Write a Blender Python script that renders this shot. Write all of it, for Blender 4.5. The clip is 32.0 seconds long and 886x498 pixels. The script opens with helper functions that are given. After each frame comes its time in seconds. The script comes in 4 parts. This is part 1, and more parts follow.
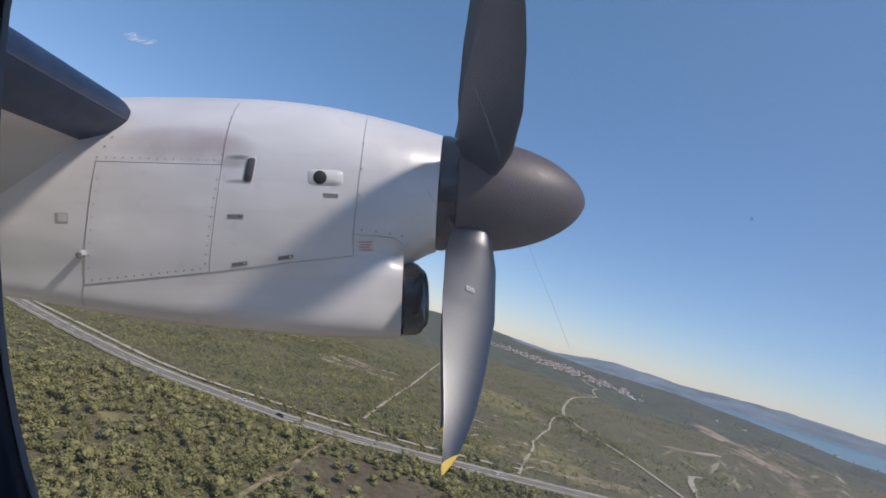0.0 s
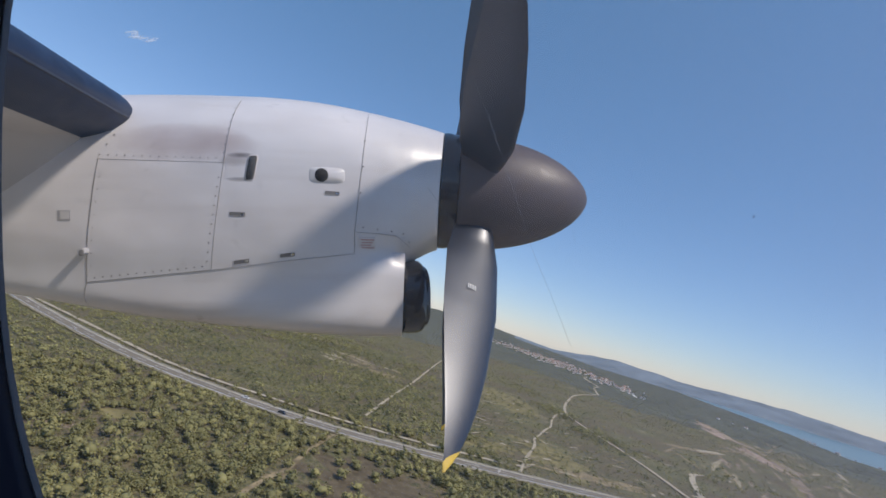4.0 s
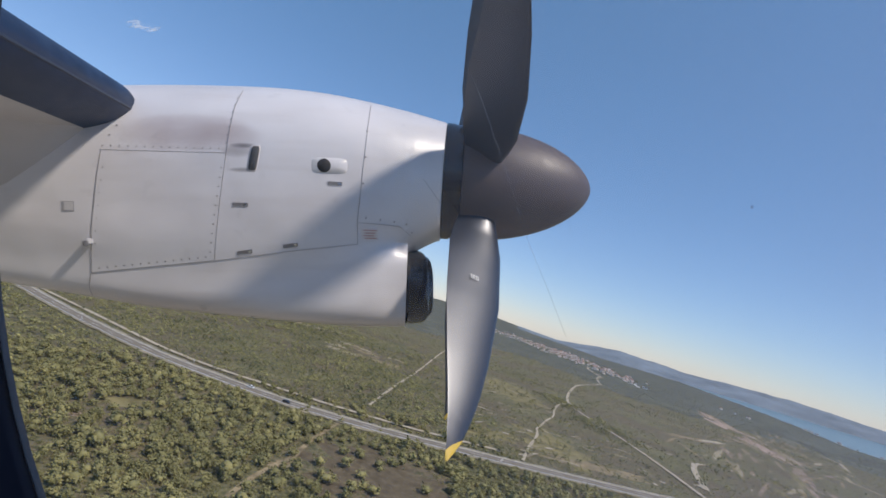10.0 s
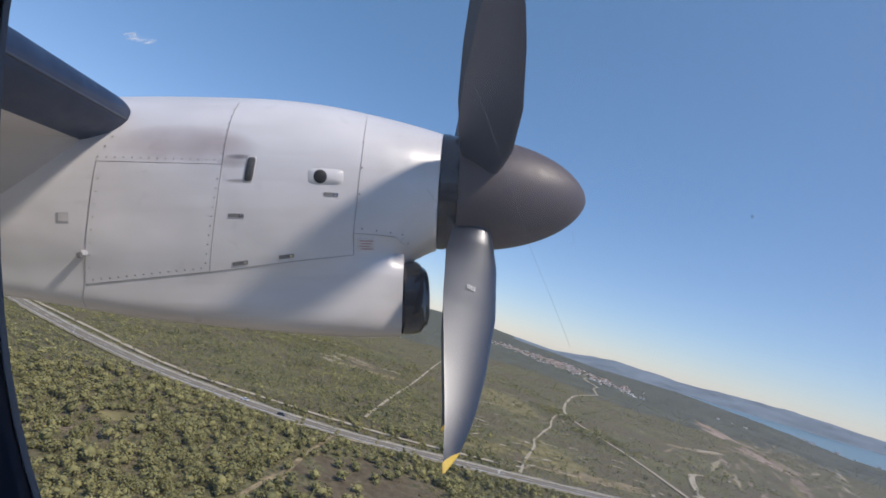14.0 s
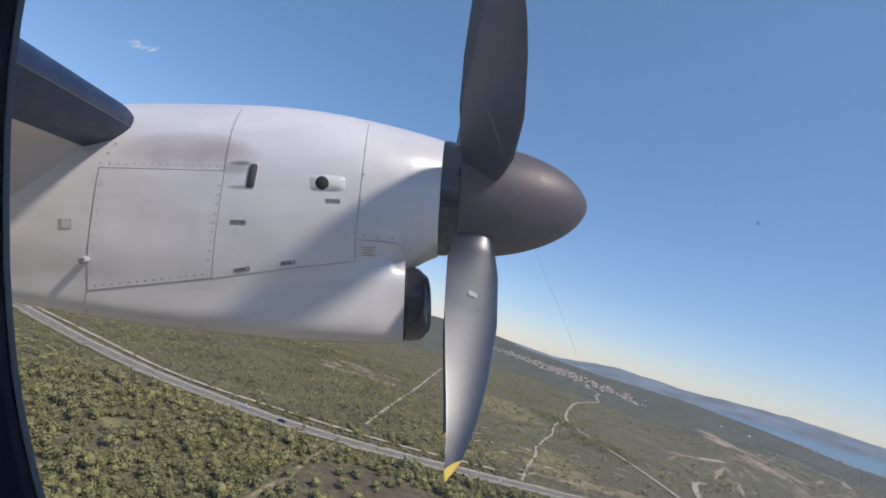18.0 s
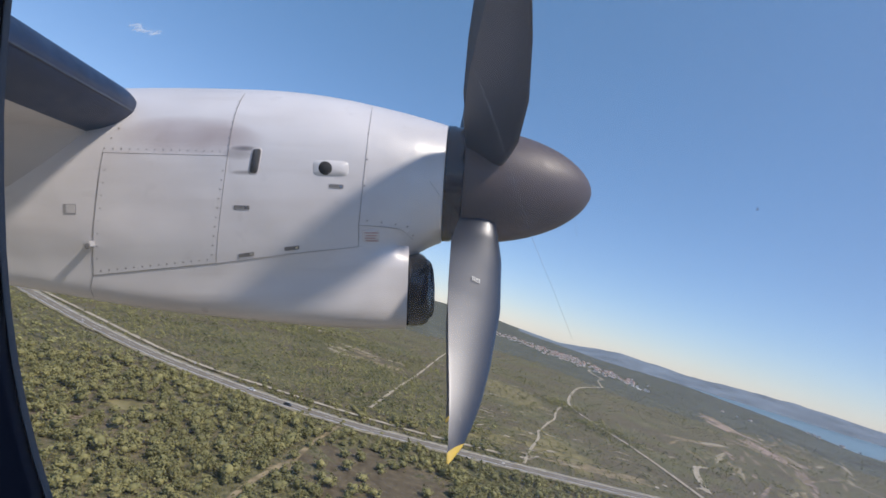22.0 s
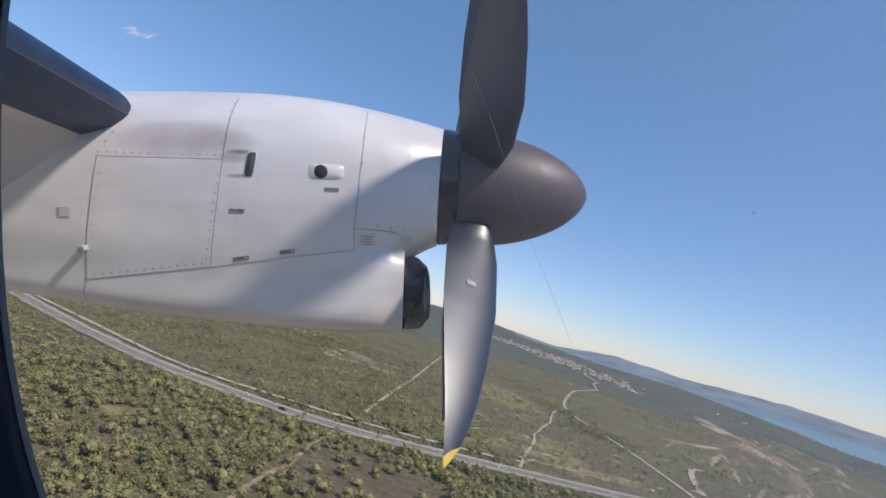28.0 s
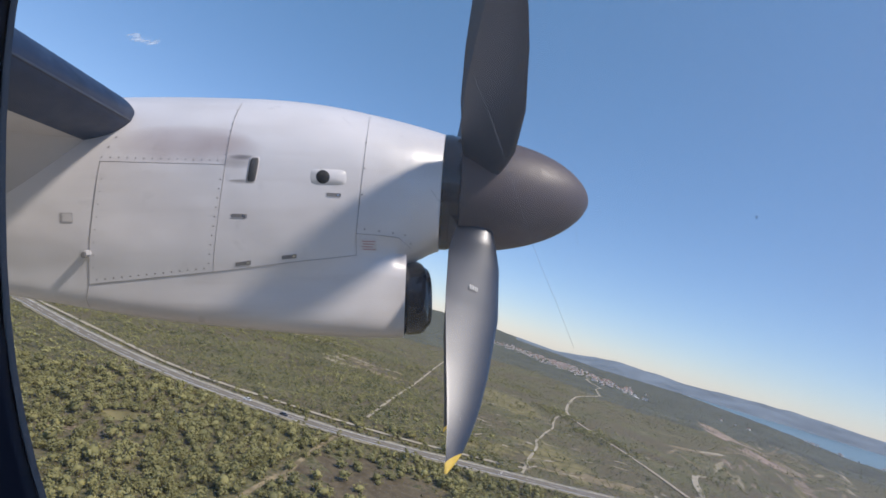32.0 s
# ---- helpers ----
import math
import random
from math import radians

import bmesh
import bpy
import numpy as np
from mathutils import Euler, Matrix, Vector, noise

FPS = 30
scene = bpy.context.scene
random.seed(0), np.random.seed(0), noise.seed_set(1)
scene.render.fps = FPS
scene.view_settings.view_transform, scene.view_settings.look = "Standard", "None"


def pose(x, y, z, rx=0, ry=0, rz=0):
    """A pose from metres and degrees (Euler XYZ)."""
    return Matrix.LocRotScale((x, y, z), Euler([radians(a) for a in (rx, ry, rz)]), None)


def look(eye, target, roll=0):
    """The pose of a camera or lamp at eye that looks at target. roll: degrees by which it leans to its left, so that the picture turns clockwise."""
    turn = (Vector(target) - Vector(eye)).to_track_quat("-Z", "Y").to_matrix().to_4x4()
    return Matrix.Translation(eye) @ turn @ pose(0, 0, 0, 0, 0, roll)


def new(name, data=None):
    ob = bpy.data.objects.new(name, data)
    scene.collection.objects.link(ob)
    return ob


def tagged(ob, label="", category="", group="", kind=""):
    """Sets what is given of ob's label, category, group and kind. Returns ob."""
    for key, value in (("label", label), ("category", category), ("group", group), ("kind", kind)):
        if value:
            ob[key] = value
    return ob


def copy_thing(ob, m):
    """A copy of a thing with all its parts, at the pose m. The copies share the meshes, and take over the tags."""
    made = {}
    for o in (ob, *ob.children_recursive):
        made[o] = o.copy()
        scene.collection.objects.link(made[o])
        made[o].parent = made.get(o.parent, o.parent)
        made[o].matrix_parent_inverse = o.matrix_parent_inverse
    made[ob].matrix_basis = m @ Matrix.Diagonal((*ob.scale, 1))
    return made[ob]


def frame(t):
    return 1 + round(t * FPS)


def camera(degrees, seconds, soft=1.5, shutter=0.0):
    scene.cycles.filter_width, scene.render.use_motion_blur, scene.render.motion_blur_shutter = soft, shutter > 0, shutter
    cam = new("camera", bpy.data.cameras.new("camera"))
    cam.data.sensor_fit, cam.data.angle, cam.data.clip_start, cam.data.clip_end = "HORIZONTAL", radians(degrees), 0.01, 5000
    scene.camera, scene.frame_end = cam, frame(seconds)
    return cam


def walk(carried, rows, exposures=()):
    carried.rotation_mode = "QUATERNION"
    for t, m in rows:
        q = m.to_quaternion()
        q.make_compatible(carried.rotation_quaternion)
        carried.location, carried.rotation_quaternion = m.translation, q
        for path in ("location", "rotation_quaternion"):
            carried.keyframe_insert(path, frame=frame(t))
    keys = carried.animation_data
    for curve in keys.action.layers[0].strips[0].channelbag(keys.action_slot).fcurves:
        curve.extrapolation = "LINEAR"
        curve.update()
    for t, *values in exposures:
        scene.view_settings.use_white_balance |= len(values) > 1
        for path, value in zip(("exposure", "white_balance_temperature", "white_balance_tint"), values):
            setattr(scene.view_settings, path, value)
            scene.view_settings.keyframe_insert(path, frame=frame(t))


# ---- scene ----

# ---- camera and its way ----
cam = camera(85.0, 32.0, soft=1.6)
# the aircraft climbs nose-up: AIR carries its own axes (x forward, y outboard, z up) into the world
HEIGHT = 75.0
EYE_POSE = look((0, 0, HEIGHT), (0, math.cos(radians(7.84)), HEIGHT + math.sin(radians(7.84))), 16.4)
AIR = EYE_POSE @ pose(-0.0005, 0, 0, 90.51, 0.06, -10.15).inverted()
ROWS = [
    (0, 0.0008, -10.44, 0.03, -0.01),
    (0.5, 0.0012, -10.28, -0.49, -0.11),
    (1, 0.0010, -10.15, -0.12, -0.02),
    (1.5, 0.0003, -10.23, -0.03, -0.02),
    (2, -0.0005, -10.37, -0.19, -0.04),
    (2.5, -0.0001, -10.39, -0.67, -0.00),
    (3, 0.0004, -10.36, -0.73, 0.11),
    (3.5, 0.0006, -10.26, -0.22, -0.02),
    (5.5, 0.0019, -10.21, -0.35, 0.08),
    (6, 0.0020, -10.27, -0.30, 0.23),
    (6.5, 0.0014, -10.41, 0.31, 0.23),
    (7, 0.0023, -10.22, -0.17, 0.04),
    (7.5, 0.0031, -10.20, -1.21, 0.11),
    (8, 0.0026, -10.38, -1.10, 0.08),
    (8.5, 0.0010, -10.72, 0.24, 0.22),
    (9, 0.0018, -10.55, 0.21, 0.21),
    (9.5, 0.0032, -10.11, -1.05, 0.07),
    (10, 0.0035, -9.88, -1.36, -0.01),
    (10.5, 0.0029, -9.83, -1.19, 0.04),
    (11, 0.0018, -9.87, -0.65, 0.05),
    (11.5, 0.0012, -10.06, -0.05, 0.06),
    (12, 0.0014, -10.14, -0.17, 0.15),
    (12.5, 0.0009, -10.33, 0.32, 0.19),
    (13, 0.0007, -10.43, 0.53, 0.15),
    (13.5, 0.0009, -10.40, -0.07, 0.16),
    (15.5, 0.0007, -10.20, -0.14, 0.11),
    (16, 0.0005, -10.17, 0.06, 0.07),
    (16.5, -0.0003, -10.35, 0.09, 0.12),
    (17, -0.0010, -10.44, 0.45, 0.18),
    (17.5, -0.0006, -10.28, 0.29, 0.10),
    (18, -0.0008, -10.23, 0.63, 0.13),
    (18.5, -0.0005, -10.06, 0.65, 0.06),
    (19, -0.0004, -10.02, 0.29, 0.08),
    (19.5, -0.0004, -10.04, 0.35, 0.01),
    (20, -0.0000, -10.00, 0.00, -0.00),
    (20.5, -0.0010, -10.19, 0.86, 0.05),
    (21, -0.0005, -10.15, 0.51, 0.06),
    (21.5, 0.0011, -9.88, -0.66, 0.06),
    (22, 0.0018, -9.77, -1.07, 0.04),
    (22.5, 0.0012, -9.94, -0.85, 0.05),
    (23, 0.0007, -10.14, -0.76, 0.14),
    (23.5, -0.0001, -10.39, -0.90, 0.10),
    (24, -0.0009, -10.58, -0.40, 0.14),
    (24.5, -0.0018, -10.73, 0.49, 0.13),
    (25, -0.0017, -10.72, 0.66, 0.20),
    (25.5, -0.0006, -10.51, -0.11, 0.13),
    (27.5, 0.0005, -10.37, -0.92, 0.09),
    (28, 0.0007, -10.30, -0.67, 0.09),
    (28.5, 0.0006, -10.31, -0.48, 0.05),
    (29, 0.0006, -10.31, -0.35, 0.08),
    (29.5, 0.0004, -10.33, 0.04, 0.11),
    (30, 0.0006, -10.26, 0.33, 0.13),
    (30.5, 0.0003, -10.26, 0.51, 0.22),
    (31, -0.0002, -10.32, 0.79, 0.26),
    (31.5, 0.0001, -10.20, 0.41, 0.14),
    (32, 0.0005, -10.09, -0.07, 0.10),
]
walk(cam, [(t, AIR @ pose(x, 0, 0, 90 + pitch, roll, yaw)) for t, x, yaw, pitch, roll in ROWS],
     exposures=[(0.0, 0.32, 6650, 13), (8.0, 0.37, 6650, 13), (13.0, 0.41, 6650, 13), (20.0, 0.45, 6650, 13), (25.0, 0.51, 6650, 13), (32.0, 0.50, 6650, 13)])

# ---- sun, sky ----
SUN = (AIR.to_3x3() @ Vector((3.4, -1.75, 3.45))).normalized()
sun = new("sun", bpy.data.lights.new("sun", "SUN"))
sun.data.energy, sun.data.angle, sun.data.color = 2.7, radians(5.0), (1.0, 0.93, 0.82)
sun.matrix_world = look((0, 0, 300), Vector((0, 0, 300)) - SUN)
world = bpy.data.worlds.new("sky")
scene.world = world
world.use_nodes = True
sky = world.node_tree.nodes.new("ShaderNodeTexSky")
sky.sky_type, sky.sun_disc = "NISHITA", False
sky.sun_elevation = math.asin(SUN.z)
sky.sun_rotation = math.atan2(SUN.x, SUN.y)
sky.altitude, sky.air_density, sky.dust_density, sky.ozone_density = 60, 1.08, 0.1, 3.2
back = world.node_tree.nodes["Background"]
back.inputs["Strength"].default_value = 0.129
haze = world.node_tree.nodes.new("ShaderNodeMix")
haze.data_type = "RGBA"
haze.inputs["Factor"].default_value = 0.40
haze.inputs["B"].default_value = (0.20, 1.20, 1.70, 1)
# moist sea air: a shade bluer than the dry sky model
moist = world.node_tree.nodes.new("ShaderNodeMix")
moist.data_type, moist.blend_type = "RGBA", "MULTIPLY"
moist.inputs["Factor"].default_value = 1.0
moist.inputs["B"].default_value = (0.96, 0.965, 1.18, 1)
world.node_tree.links.new(sky.outputs[0], moist.inputs["A"])
world.node_tree.links.new(moist.outputs["Result"], haze.inputs["A"])
world.node_tree.links.new(haze.outputs["Result"], back.inputs["Color"])


# ---- materials ----
class Mat:
    """A node material built step by step; place() gives coordinates in metres."""

    def __init__(self, name, rough=0.5, metal=0.0, spec=0.5):
        self.m = bpy.data.materials.new(name)
        self.m.use_nodes = True
        self.t = self.m.node_tree
        self.b = self.t.nodes["Principled BSDF"]
        self.set("Roughness", rough), self.set("Metallic", metal), self.set("Specular IOR Level", spec)
        self.geo = self.t.nodes.new("ShaderNodeTexCoord").outputs["Object"]

    def set(self, key, value):
        if hasattr(value, "is_output"):
            self.t.links.new(value, self.b.inputs[key])
        else:
            self.b.inputs[key].default_value = value

    def noise(self, scale, detail=4, rough=0.55, stretch=None, kind="ShaderNodeTexNoise", out="Fac"):
        n = self.t.nodes.new(kind)
        n.inputs["Scale"].default_value = scale
        if kind == "ShaderNodeTexNoise":
            n.inputs["Detail"].default_value, n.inputs["Roughness"].default_value = detail, rough
        src = self.geo
        if stretch:
            mp = self.t.nodes.new("ShaderNodeMapping")
            mp.inputs["Scale"].default_value = stretch
            self.t.links.new(src, mp.inputs["Vector"])
            src = mp.outputs[0]
        self.t.links.new(src, n.inputs["Vector"])
        return n.outputs[out]

    def ramp(self, fac, *stops):
        r = self.t.nodes.new("ShaderNodeValToRGB")
        self.t.links.new(fac, r.inputs[0])
        e = r.color_ramp.elements
        while len(e) < len(stops):
            e.new(0.5)
        for k, (p, c) in zip(e, stops):
            k.position = p
            k.color = (*c, 1) if hasattr(c, "__len__") else (c, c, c, 1)
        return r.outputs[0]

    def mix(self, fac, a, b, blend="MIX"):
        n = self.t.nodes.new("ShaderNodeMix")
        n.data_type, n.blend_type = "RGBA", blend
        for key, v in ((0, fac), (6, a), (7, b)):
            if hasattr(v, "is_output"):
                self.t.links.new(v, n.inputs[key])
            else:
                n.inputs[key].default_value = (*v, 1) if hasattr(v, "__len__") else v
        return n.outputs[2]

    def math(self, op, a, b=0.0):
        n = self.t.nodes.new("ShaderNodeMath")
        n.operation = op
        for k, v in ((0, a), (1, b)):
            if hasattr(v, "is_output"):
                self.t.links.new(v, n.inputs[k])
            else:
                n.inputs[k].default_value = v
        return n.outputs[0]

    def axis(self, k):
        n = self.t.nodes.new("ShaderNodeSeparateXYZ")
        self.t.links.new(self.geo, n.inputs[0])
        return n.outputs[k]

    def random(self, island=False):
        if island:
            return self.t.nodes.new("ShaderNodeNewGeometry").outputs["Random Per Island"]
        return self.t.nodes.new("ShaderNodeObjectInfo").outputs["Random"]

    def bump(self, height, strength=0.3, distance=0.01):
        n = self.t.nodes.new("ShaderNodeBump")
        n.inputs["Strength"].default_value, n.inputs["Distance"].default_value = strength, distance
        self.t.links.new(height, n.inputs["Height"])
        self.set("Normal", n.outputs[0])
        return self


def plain(name, colour, rough=0.5, metal=0.0, scale=6.0, vary=0.12, spec=0.5):
    """One colour with soft blotches and a little uneven gloss."""
    k = Mat(name, rough, metal, spec)
    n = k.noise(scale)
    k.set("Base Color", k.ramp(n, (0.3, [c * (1 - vary) for c in colour]), (0.7, [min(1, c * (1 + vary)) for c in colour])))
    k.set("Roughness", k.ramp(k.noise(scale * 3), (0.3, rough * 0.85), (0.7, min(1, rough * 1.15))))
    return k.m


def aircraft_paint():
    """White gloss paint with faint panel dirt, rain streaks and a heat stain behind the louvre."""
    k = Mat("aircraft_paint", 0.3)
    base = k.ramp(k.noise(1.3, 3), (0.3, (0.60, 0.585, 0.60)), (0.7, (0.72, 0.695, 0.705)))
    streak = k.ramp(k.noise(5, 5, 0.6, (0.25, 1, 3.5)), (0.46, 0.0), (0.75, 0.4))
    base = k.mix(streak, base, (0.55, 0.51, 0.50))
    film = k.ramp(k.noise(2.2, 5, 0.65, (0.6, 1, 1.2)), (0.45, 0.0), (0.7, 0.30))
    base = k.mix(film, base, (0.50, 0.455, 0.445))
    spots = k.ramp(k.noise(60, 2), (0.68, 0.0), (0.78, 0.5))
    base = k.mix(spots, base, (0.4, 0.37, 0.34))
    near = k.math("LESS_THAN", k.axis(1), 3.4)
    # a broad heat stain on the cowl flank, and soot that trails from the scoop
    for cx, cz, rx, rz, most, tint in ((-0.90, 0.57, 0.52, 0.15, 0.9, (0.31, 0.225, 0.215)), (-0.655, 0.475, 0.12, 0.05, 0.75, (0.22, 0.18, 0.175)), (-0.625, 0.508, 0.10, 0.022, 1.0, (0.10, 0.085, 0.085)), (-0.63, 0.372, 0.09, 0.02, 0.8, (0.16, 0.135, 0.13))):
        ex = k.math("DIVIDE", k.math("SUBTRACT", k.axis(0), cx), rx)
        ez = k.math("DIVIDE", k.math("SUBTRACT", k.axis(2), cz), rz)
        r = k.math("ADD", k.math("POWER", k.math("ABSOLUTE", ex), 2.0), k.math("POWER", k.math("ABSOLUTE", ez), 2.0))
        f = k.math("MULTIPLY", k.ramp(k.math("ADD", r, k.math("MULTIPLY", k.noise(4), 0.8)), (0.15, most), (1.3, 0.0)), near)
        base = k.mix(f, base, tint)
    # the colour turns browner towards the keel, in uneven streaks
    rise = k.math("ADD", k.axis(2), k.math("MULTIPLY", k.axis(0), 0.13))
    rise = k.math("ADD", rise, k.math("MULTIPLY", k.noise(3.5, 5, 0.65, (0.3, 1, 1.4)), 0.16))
    gradient = k.ramp(k.math("MULTIPLY", k.math("ADD", rise, 0.60), 2.5), (0.22, 0.88), (0.42, 0.42), (0.72, 0.0))
    base = k.mix(gradient, base, (0.33, 0.265, 0.245))
    k.set("Base Color", base)
    k.set("Roughness", k.ramp(k.noise(9, 4), (0.3, 0.26), (0.7, 0.42)))
    k.set("Coat Weight", 0.12), k.set("Coat Roughness", 0.3)
    return k.bump(k.noise(2.6, 2), 0.34, 0.03).m


def spinner_paint():
    k = Mat("spinner_paint", 0.45, spec=0.5)
    n = k.noise(14, 5, 0.6, (3, 1, 1))
    k.set("Base Color", k.ramp(n, (0.3, (0.072, 0.054, 0.057)), (0.7, (0.094, 0.070, 0.069))))
    k.set("Roughness", k.ramp(k.noise(20), (0.3, 0.48), (0.7, 0.56)))
    return k.m


def blade_paint():
    k = Mat("blade_paint", 0.36, 0.25, spec=0.85)
    n = k.noise(2, 4, 0.5, (1, 1, 0.3))
    k.set("Base Color", k.ramp(n, (0.3, (0.015, 0.021, 0.036)), (0.7, (0.026, 0.032, 0.050))))
    return k.m


def ground_matter():
    """Scrubland: shrubs, dry grass and bare limestone soil in patches of several sizes."""
    k = Mat("scrubland", 0.95, spec=0.2)
    big = k.noise(0.0042, 5, 0.6)
    mid = k.noise(0.028, 5, 0.6)
    fine = k.noise(0.22, 4, 0.65)
    shrub = k.noise(0.42, kind="ShaderNodeTexVoronoi", out="Distance")
    green = k.ramp(mid, (0.3, (0.122, 0.114, 0.058)), (0.7, (0.196, 0.174, 0.088)))
    dry = k.ramp(fine, (0.3, (0.215, 0.182, 0.107)), (0.7, (0.305, 0.260, 0.163)))
    f = k.ramp(k.mix(0.45, big, mid), (0.51, 0.0), (0.66, 0.75))
    col = k.mix(f, green, dry)
    brown = k.ramp(k.noise(0.013, 5, 0.65), (0.42, 0.0), (0.58, 0.85))
    col = k.mix(brown, col, (0.150, 0.115, 0.078))
    dots = k.math("MULTIPLY", k.ramp(shrub, (0.3, 1.0), (0.55, 0.0)), k.ramp(k.noise(0.06, 3, 0.6), (0.35, 0.35), (0.6, 1.0)))
    col = k.mix(dots, col, (0.078, 0.081, 0.038))
    stone = k.ramp(k.noise(0.11, 6, 0.7), (0.64, 0.0), (0.72, 0.5))
    col = k.mix(stone, col, (0.364, 0.325, 0.260))
    k.set("Base Color", col)
    return k.bump(k.math("SUBTRACT", fine, shrub), 0.7, 1.2).m


def leaf_matter(name, dark, light):
    """Leaves whose green shifts from tree to tree and a little from spray to spray."""
    k = Mat(name, 0.75, spec=0.25)
    tree = k.ramp(k.mix(0.4, k.noise(0.16, 2, 0.5), k.noise(0.025, 3, 0.5)), (0.36, dark), (0.62, light))
    spray = k.ramp(k.random(True), (0.0, (0.78, 0.80, 0.78)), (1.0, (1.18, 1.16, 1.10)))
    k.set("Base Color", k.mix(1.0, tree, spray, "MULTIPLY"))
    return k.m


def water_matter():
    k = Mat("sea_water", 0.28)
    k.set("Base Color", k.ramp(k.noise(0.004, 4), (0.3, (0.085, 0.145, 0.155)), (0.7, (0.105, 0.17, 0.18))))
    return k.bump(k.noise(0.35, 4), 0.16, 0.3).m


def asphalt():
    k = Mat("asphalt", 0.95, spec=0.05)
    n = k.noise(0.5, 5, 0.6)
    k.set("Base Color", k.ramp(n, (0.3, (0.189, 0.161, 0.127)), (0.7, (0.234, 0.203, 0.163))))
    return k.m


PAINT, SPIN, BLADE = aircraft_paint(), spinner_paint(), blade_paint()
BOOT = plain("deicing_rubber", (0.013, 0.026, 0.062), 0.45, scale=4, vary=0.25, spec=0.3)
YELLOW = plain("yellow_paint", (0.620, 0.430, 0.070), 0.45, scale=9)
SEAM = plain("dark_sealant", (0.29, 0.27, 0.27), 0.7)
HOLE = plain("dark_recess", (0.012, 0.012, 0.014), 0.8)
STEEL = plain("brushed_steel", (0.550, 0.550, 0.561), 0.28, 1.0)
GREY = plain("grey_plastic", (0.170, 0.165, 0.165), 0.55)
BLACK_LIP = plain("polished_black_lip", (0.012, 0.012, 0.014), 0.16)
TRIM = plain("cabin_trim", (0.022, 0.022, 0.036), 0.9, scale=20, spec=0.08)
RIM = plain("window_rim_metal", (0.07, 0.075, 0.10), 0.6)
RED = plain("red_stencil", (0.48, 0.30, 0.28), 0.7)
GROUND, SEA, ROAD = ground_matter(), water_matter(), asphalt()
GRAVEL = plain("pale_gravel", (0.403, 0.347, 0.257), 0.95, scale=0.4, vary=0.25, spec=0.2)
VERGE = plain("dusty_verge", (0.325, 0.276, 0.182), 0.95, scale=0.3, vary=0.3, spec=0.2)
SOIL = plain("brown_soil", (0.254, 0.192, 0.140), 0.95, scale=0.07, vary=0.65, spec=0.2)
CLAY = plain("pink_clay_soil", (0.358, 0.267, 0.208), 0.95, scale=0.05, vary=0.3, spec=0.2)
DRY_GRASS = plain("dry_airfield_grass", (0.240, 0.221, 0.150), 0.95, scale=0.3, vary=0.3, spec=0.2)
FALLOW = plain("dark_fallow", (0.117, 0.091, 0.056), 0.95, scale=0.25, vary=0.35, spec=0.2)
SAND = plain("sandy_soil", (0.257, 0.202, 0.120), 0.95, scale=0.2, vary=0.45, spec=0.2)
MEADOW = plain("dry_meadow", (0.198, 0.168, 0.077), 0.95, scale=0.12, vary=0.45, spec=0.2)
WHITE = plain("road_paint", (0.601, 0.592, 0.567), 0.8, scale=2)
WALL = plain("limewashed_wall", (0.754, 0.702, 0.650), 0.9, scale=0.6)
TILE = plain("clay_roof", (0.351, 0.221, 0.176), 0.9, scale=0.7, vary=0.25)
BARK = plain("grey_bark", (0.079, 0.066, 0.053), 0.95, scale=3)
LEAF = leaf_matter("oak_leaves", (0.158, 0.148, 0.062), (0.282, 0.254, 0.106))
LEAF_FAR = leaf_matter("scrub_leaves", (0.094, 0.098, 0.044), (0.335, 0.308, 0.130))


# ---- mesh helpers ----
def mesh_of(name, verts, faces, mats, smooth=True, index=None):
    me = bpy.data.meshes.new(name)
    me.from_pydata([tuple(v) for v in verts], [], faces)
    for m in mats if isinstance(mats, (list, tuple)) else [mats]:
        me.materials.append(m)
    me.polygons.foreach_set("use_smooth", [smooth] * len(me.polygons))
    if index is not None:
        me.polygons.foreach_set("material_index", index)
    me.update()
    return me


def part(name, verts, faces, mats, parent=None, label="", smooth=True, index=None, fix=True):
    me = mesh_of(name, verts, faces, mats, smooth, index)
    if fix:
        bm = bmesh.new()
        bm.from_mesh(me)
        bmesh.ops.recalc_face_normals(bm, faces=bm.faces)
        bm.to_mesh(me)
        bm.free()
    ob = new(name, me)
    if parent:
        ob.parent = parent
    if label:
        tagged(ob, label)
    return ob


def loft(rings, closed=True, caps=True):
    """Skin over rings of equal count. Returns verts, faces."""
    n = len(rings[0])
    verts = [p for r in rings for p in r]
    faces = []
    for i in range(len(rings) - 1):
        for j in range(n if closed else n - 1):
            k = (j + 1) % n
            faces.append((i * n + j, i * n + k, (i + 1) * n + k, (i + 1) * n + j))
    if caps:
        faces += [tuple(range(n)), tuple(range((len(rings) - 1) * n, len(rings) * n))]
    return verts, faces


def sharp(ob, degrees=35):
    """Mark edges steeper than this sharp, so that flat shading stays flat."""
    bm = bmesh.new()
    bm.from_mesh(ob.data)
    for e in bm.edges:
        if len(e.link_faces) == 2 and e.calc_face_angle(0) > radians(degrees):
            e.smooth = False
    bm.to_mesh(ob.data)
    bm.free()
    return ob


def curve_at(table, x):
    return float(np.interp(x, [p[0] for p in table], [p[1] for p in table]))


def smooth_at(table, x):
    """The table's line, rounded over."""
    return sum(curve_at(table, x + d) for d in (-0.12, -0.06, 0, 0.06, 0.12)) / 5


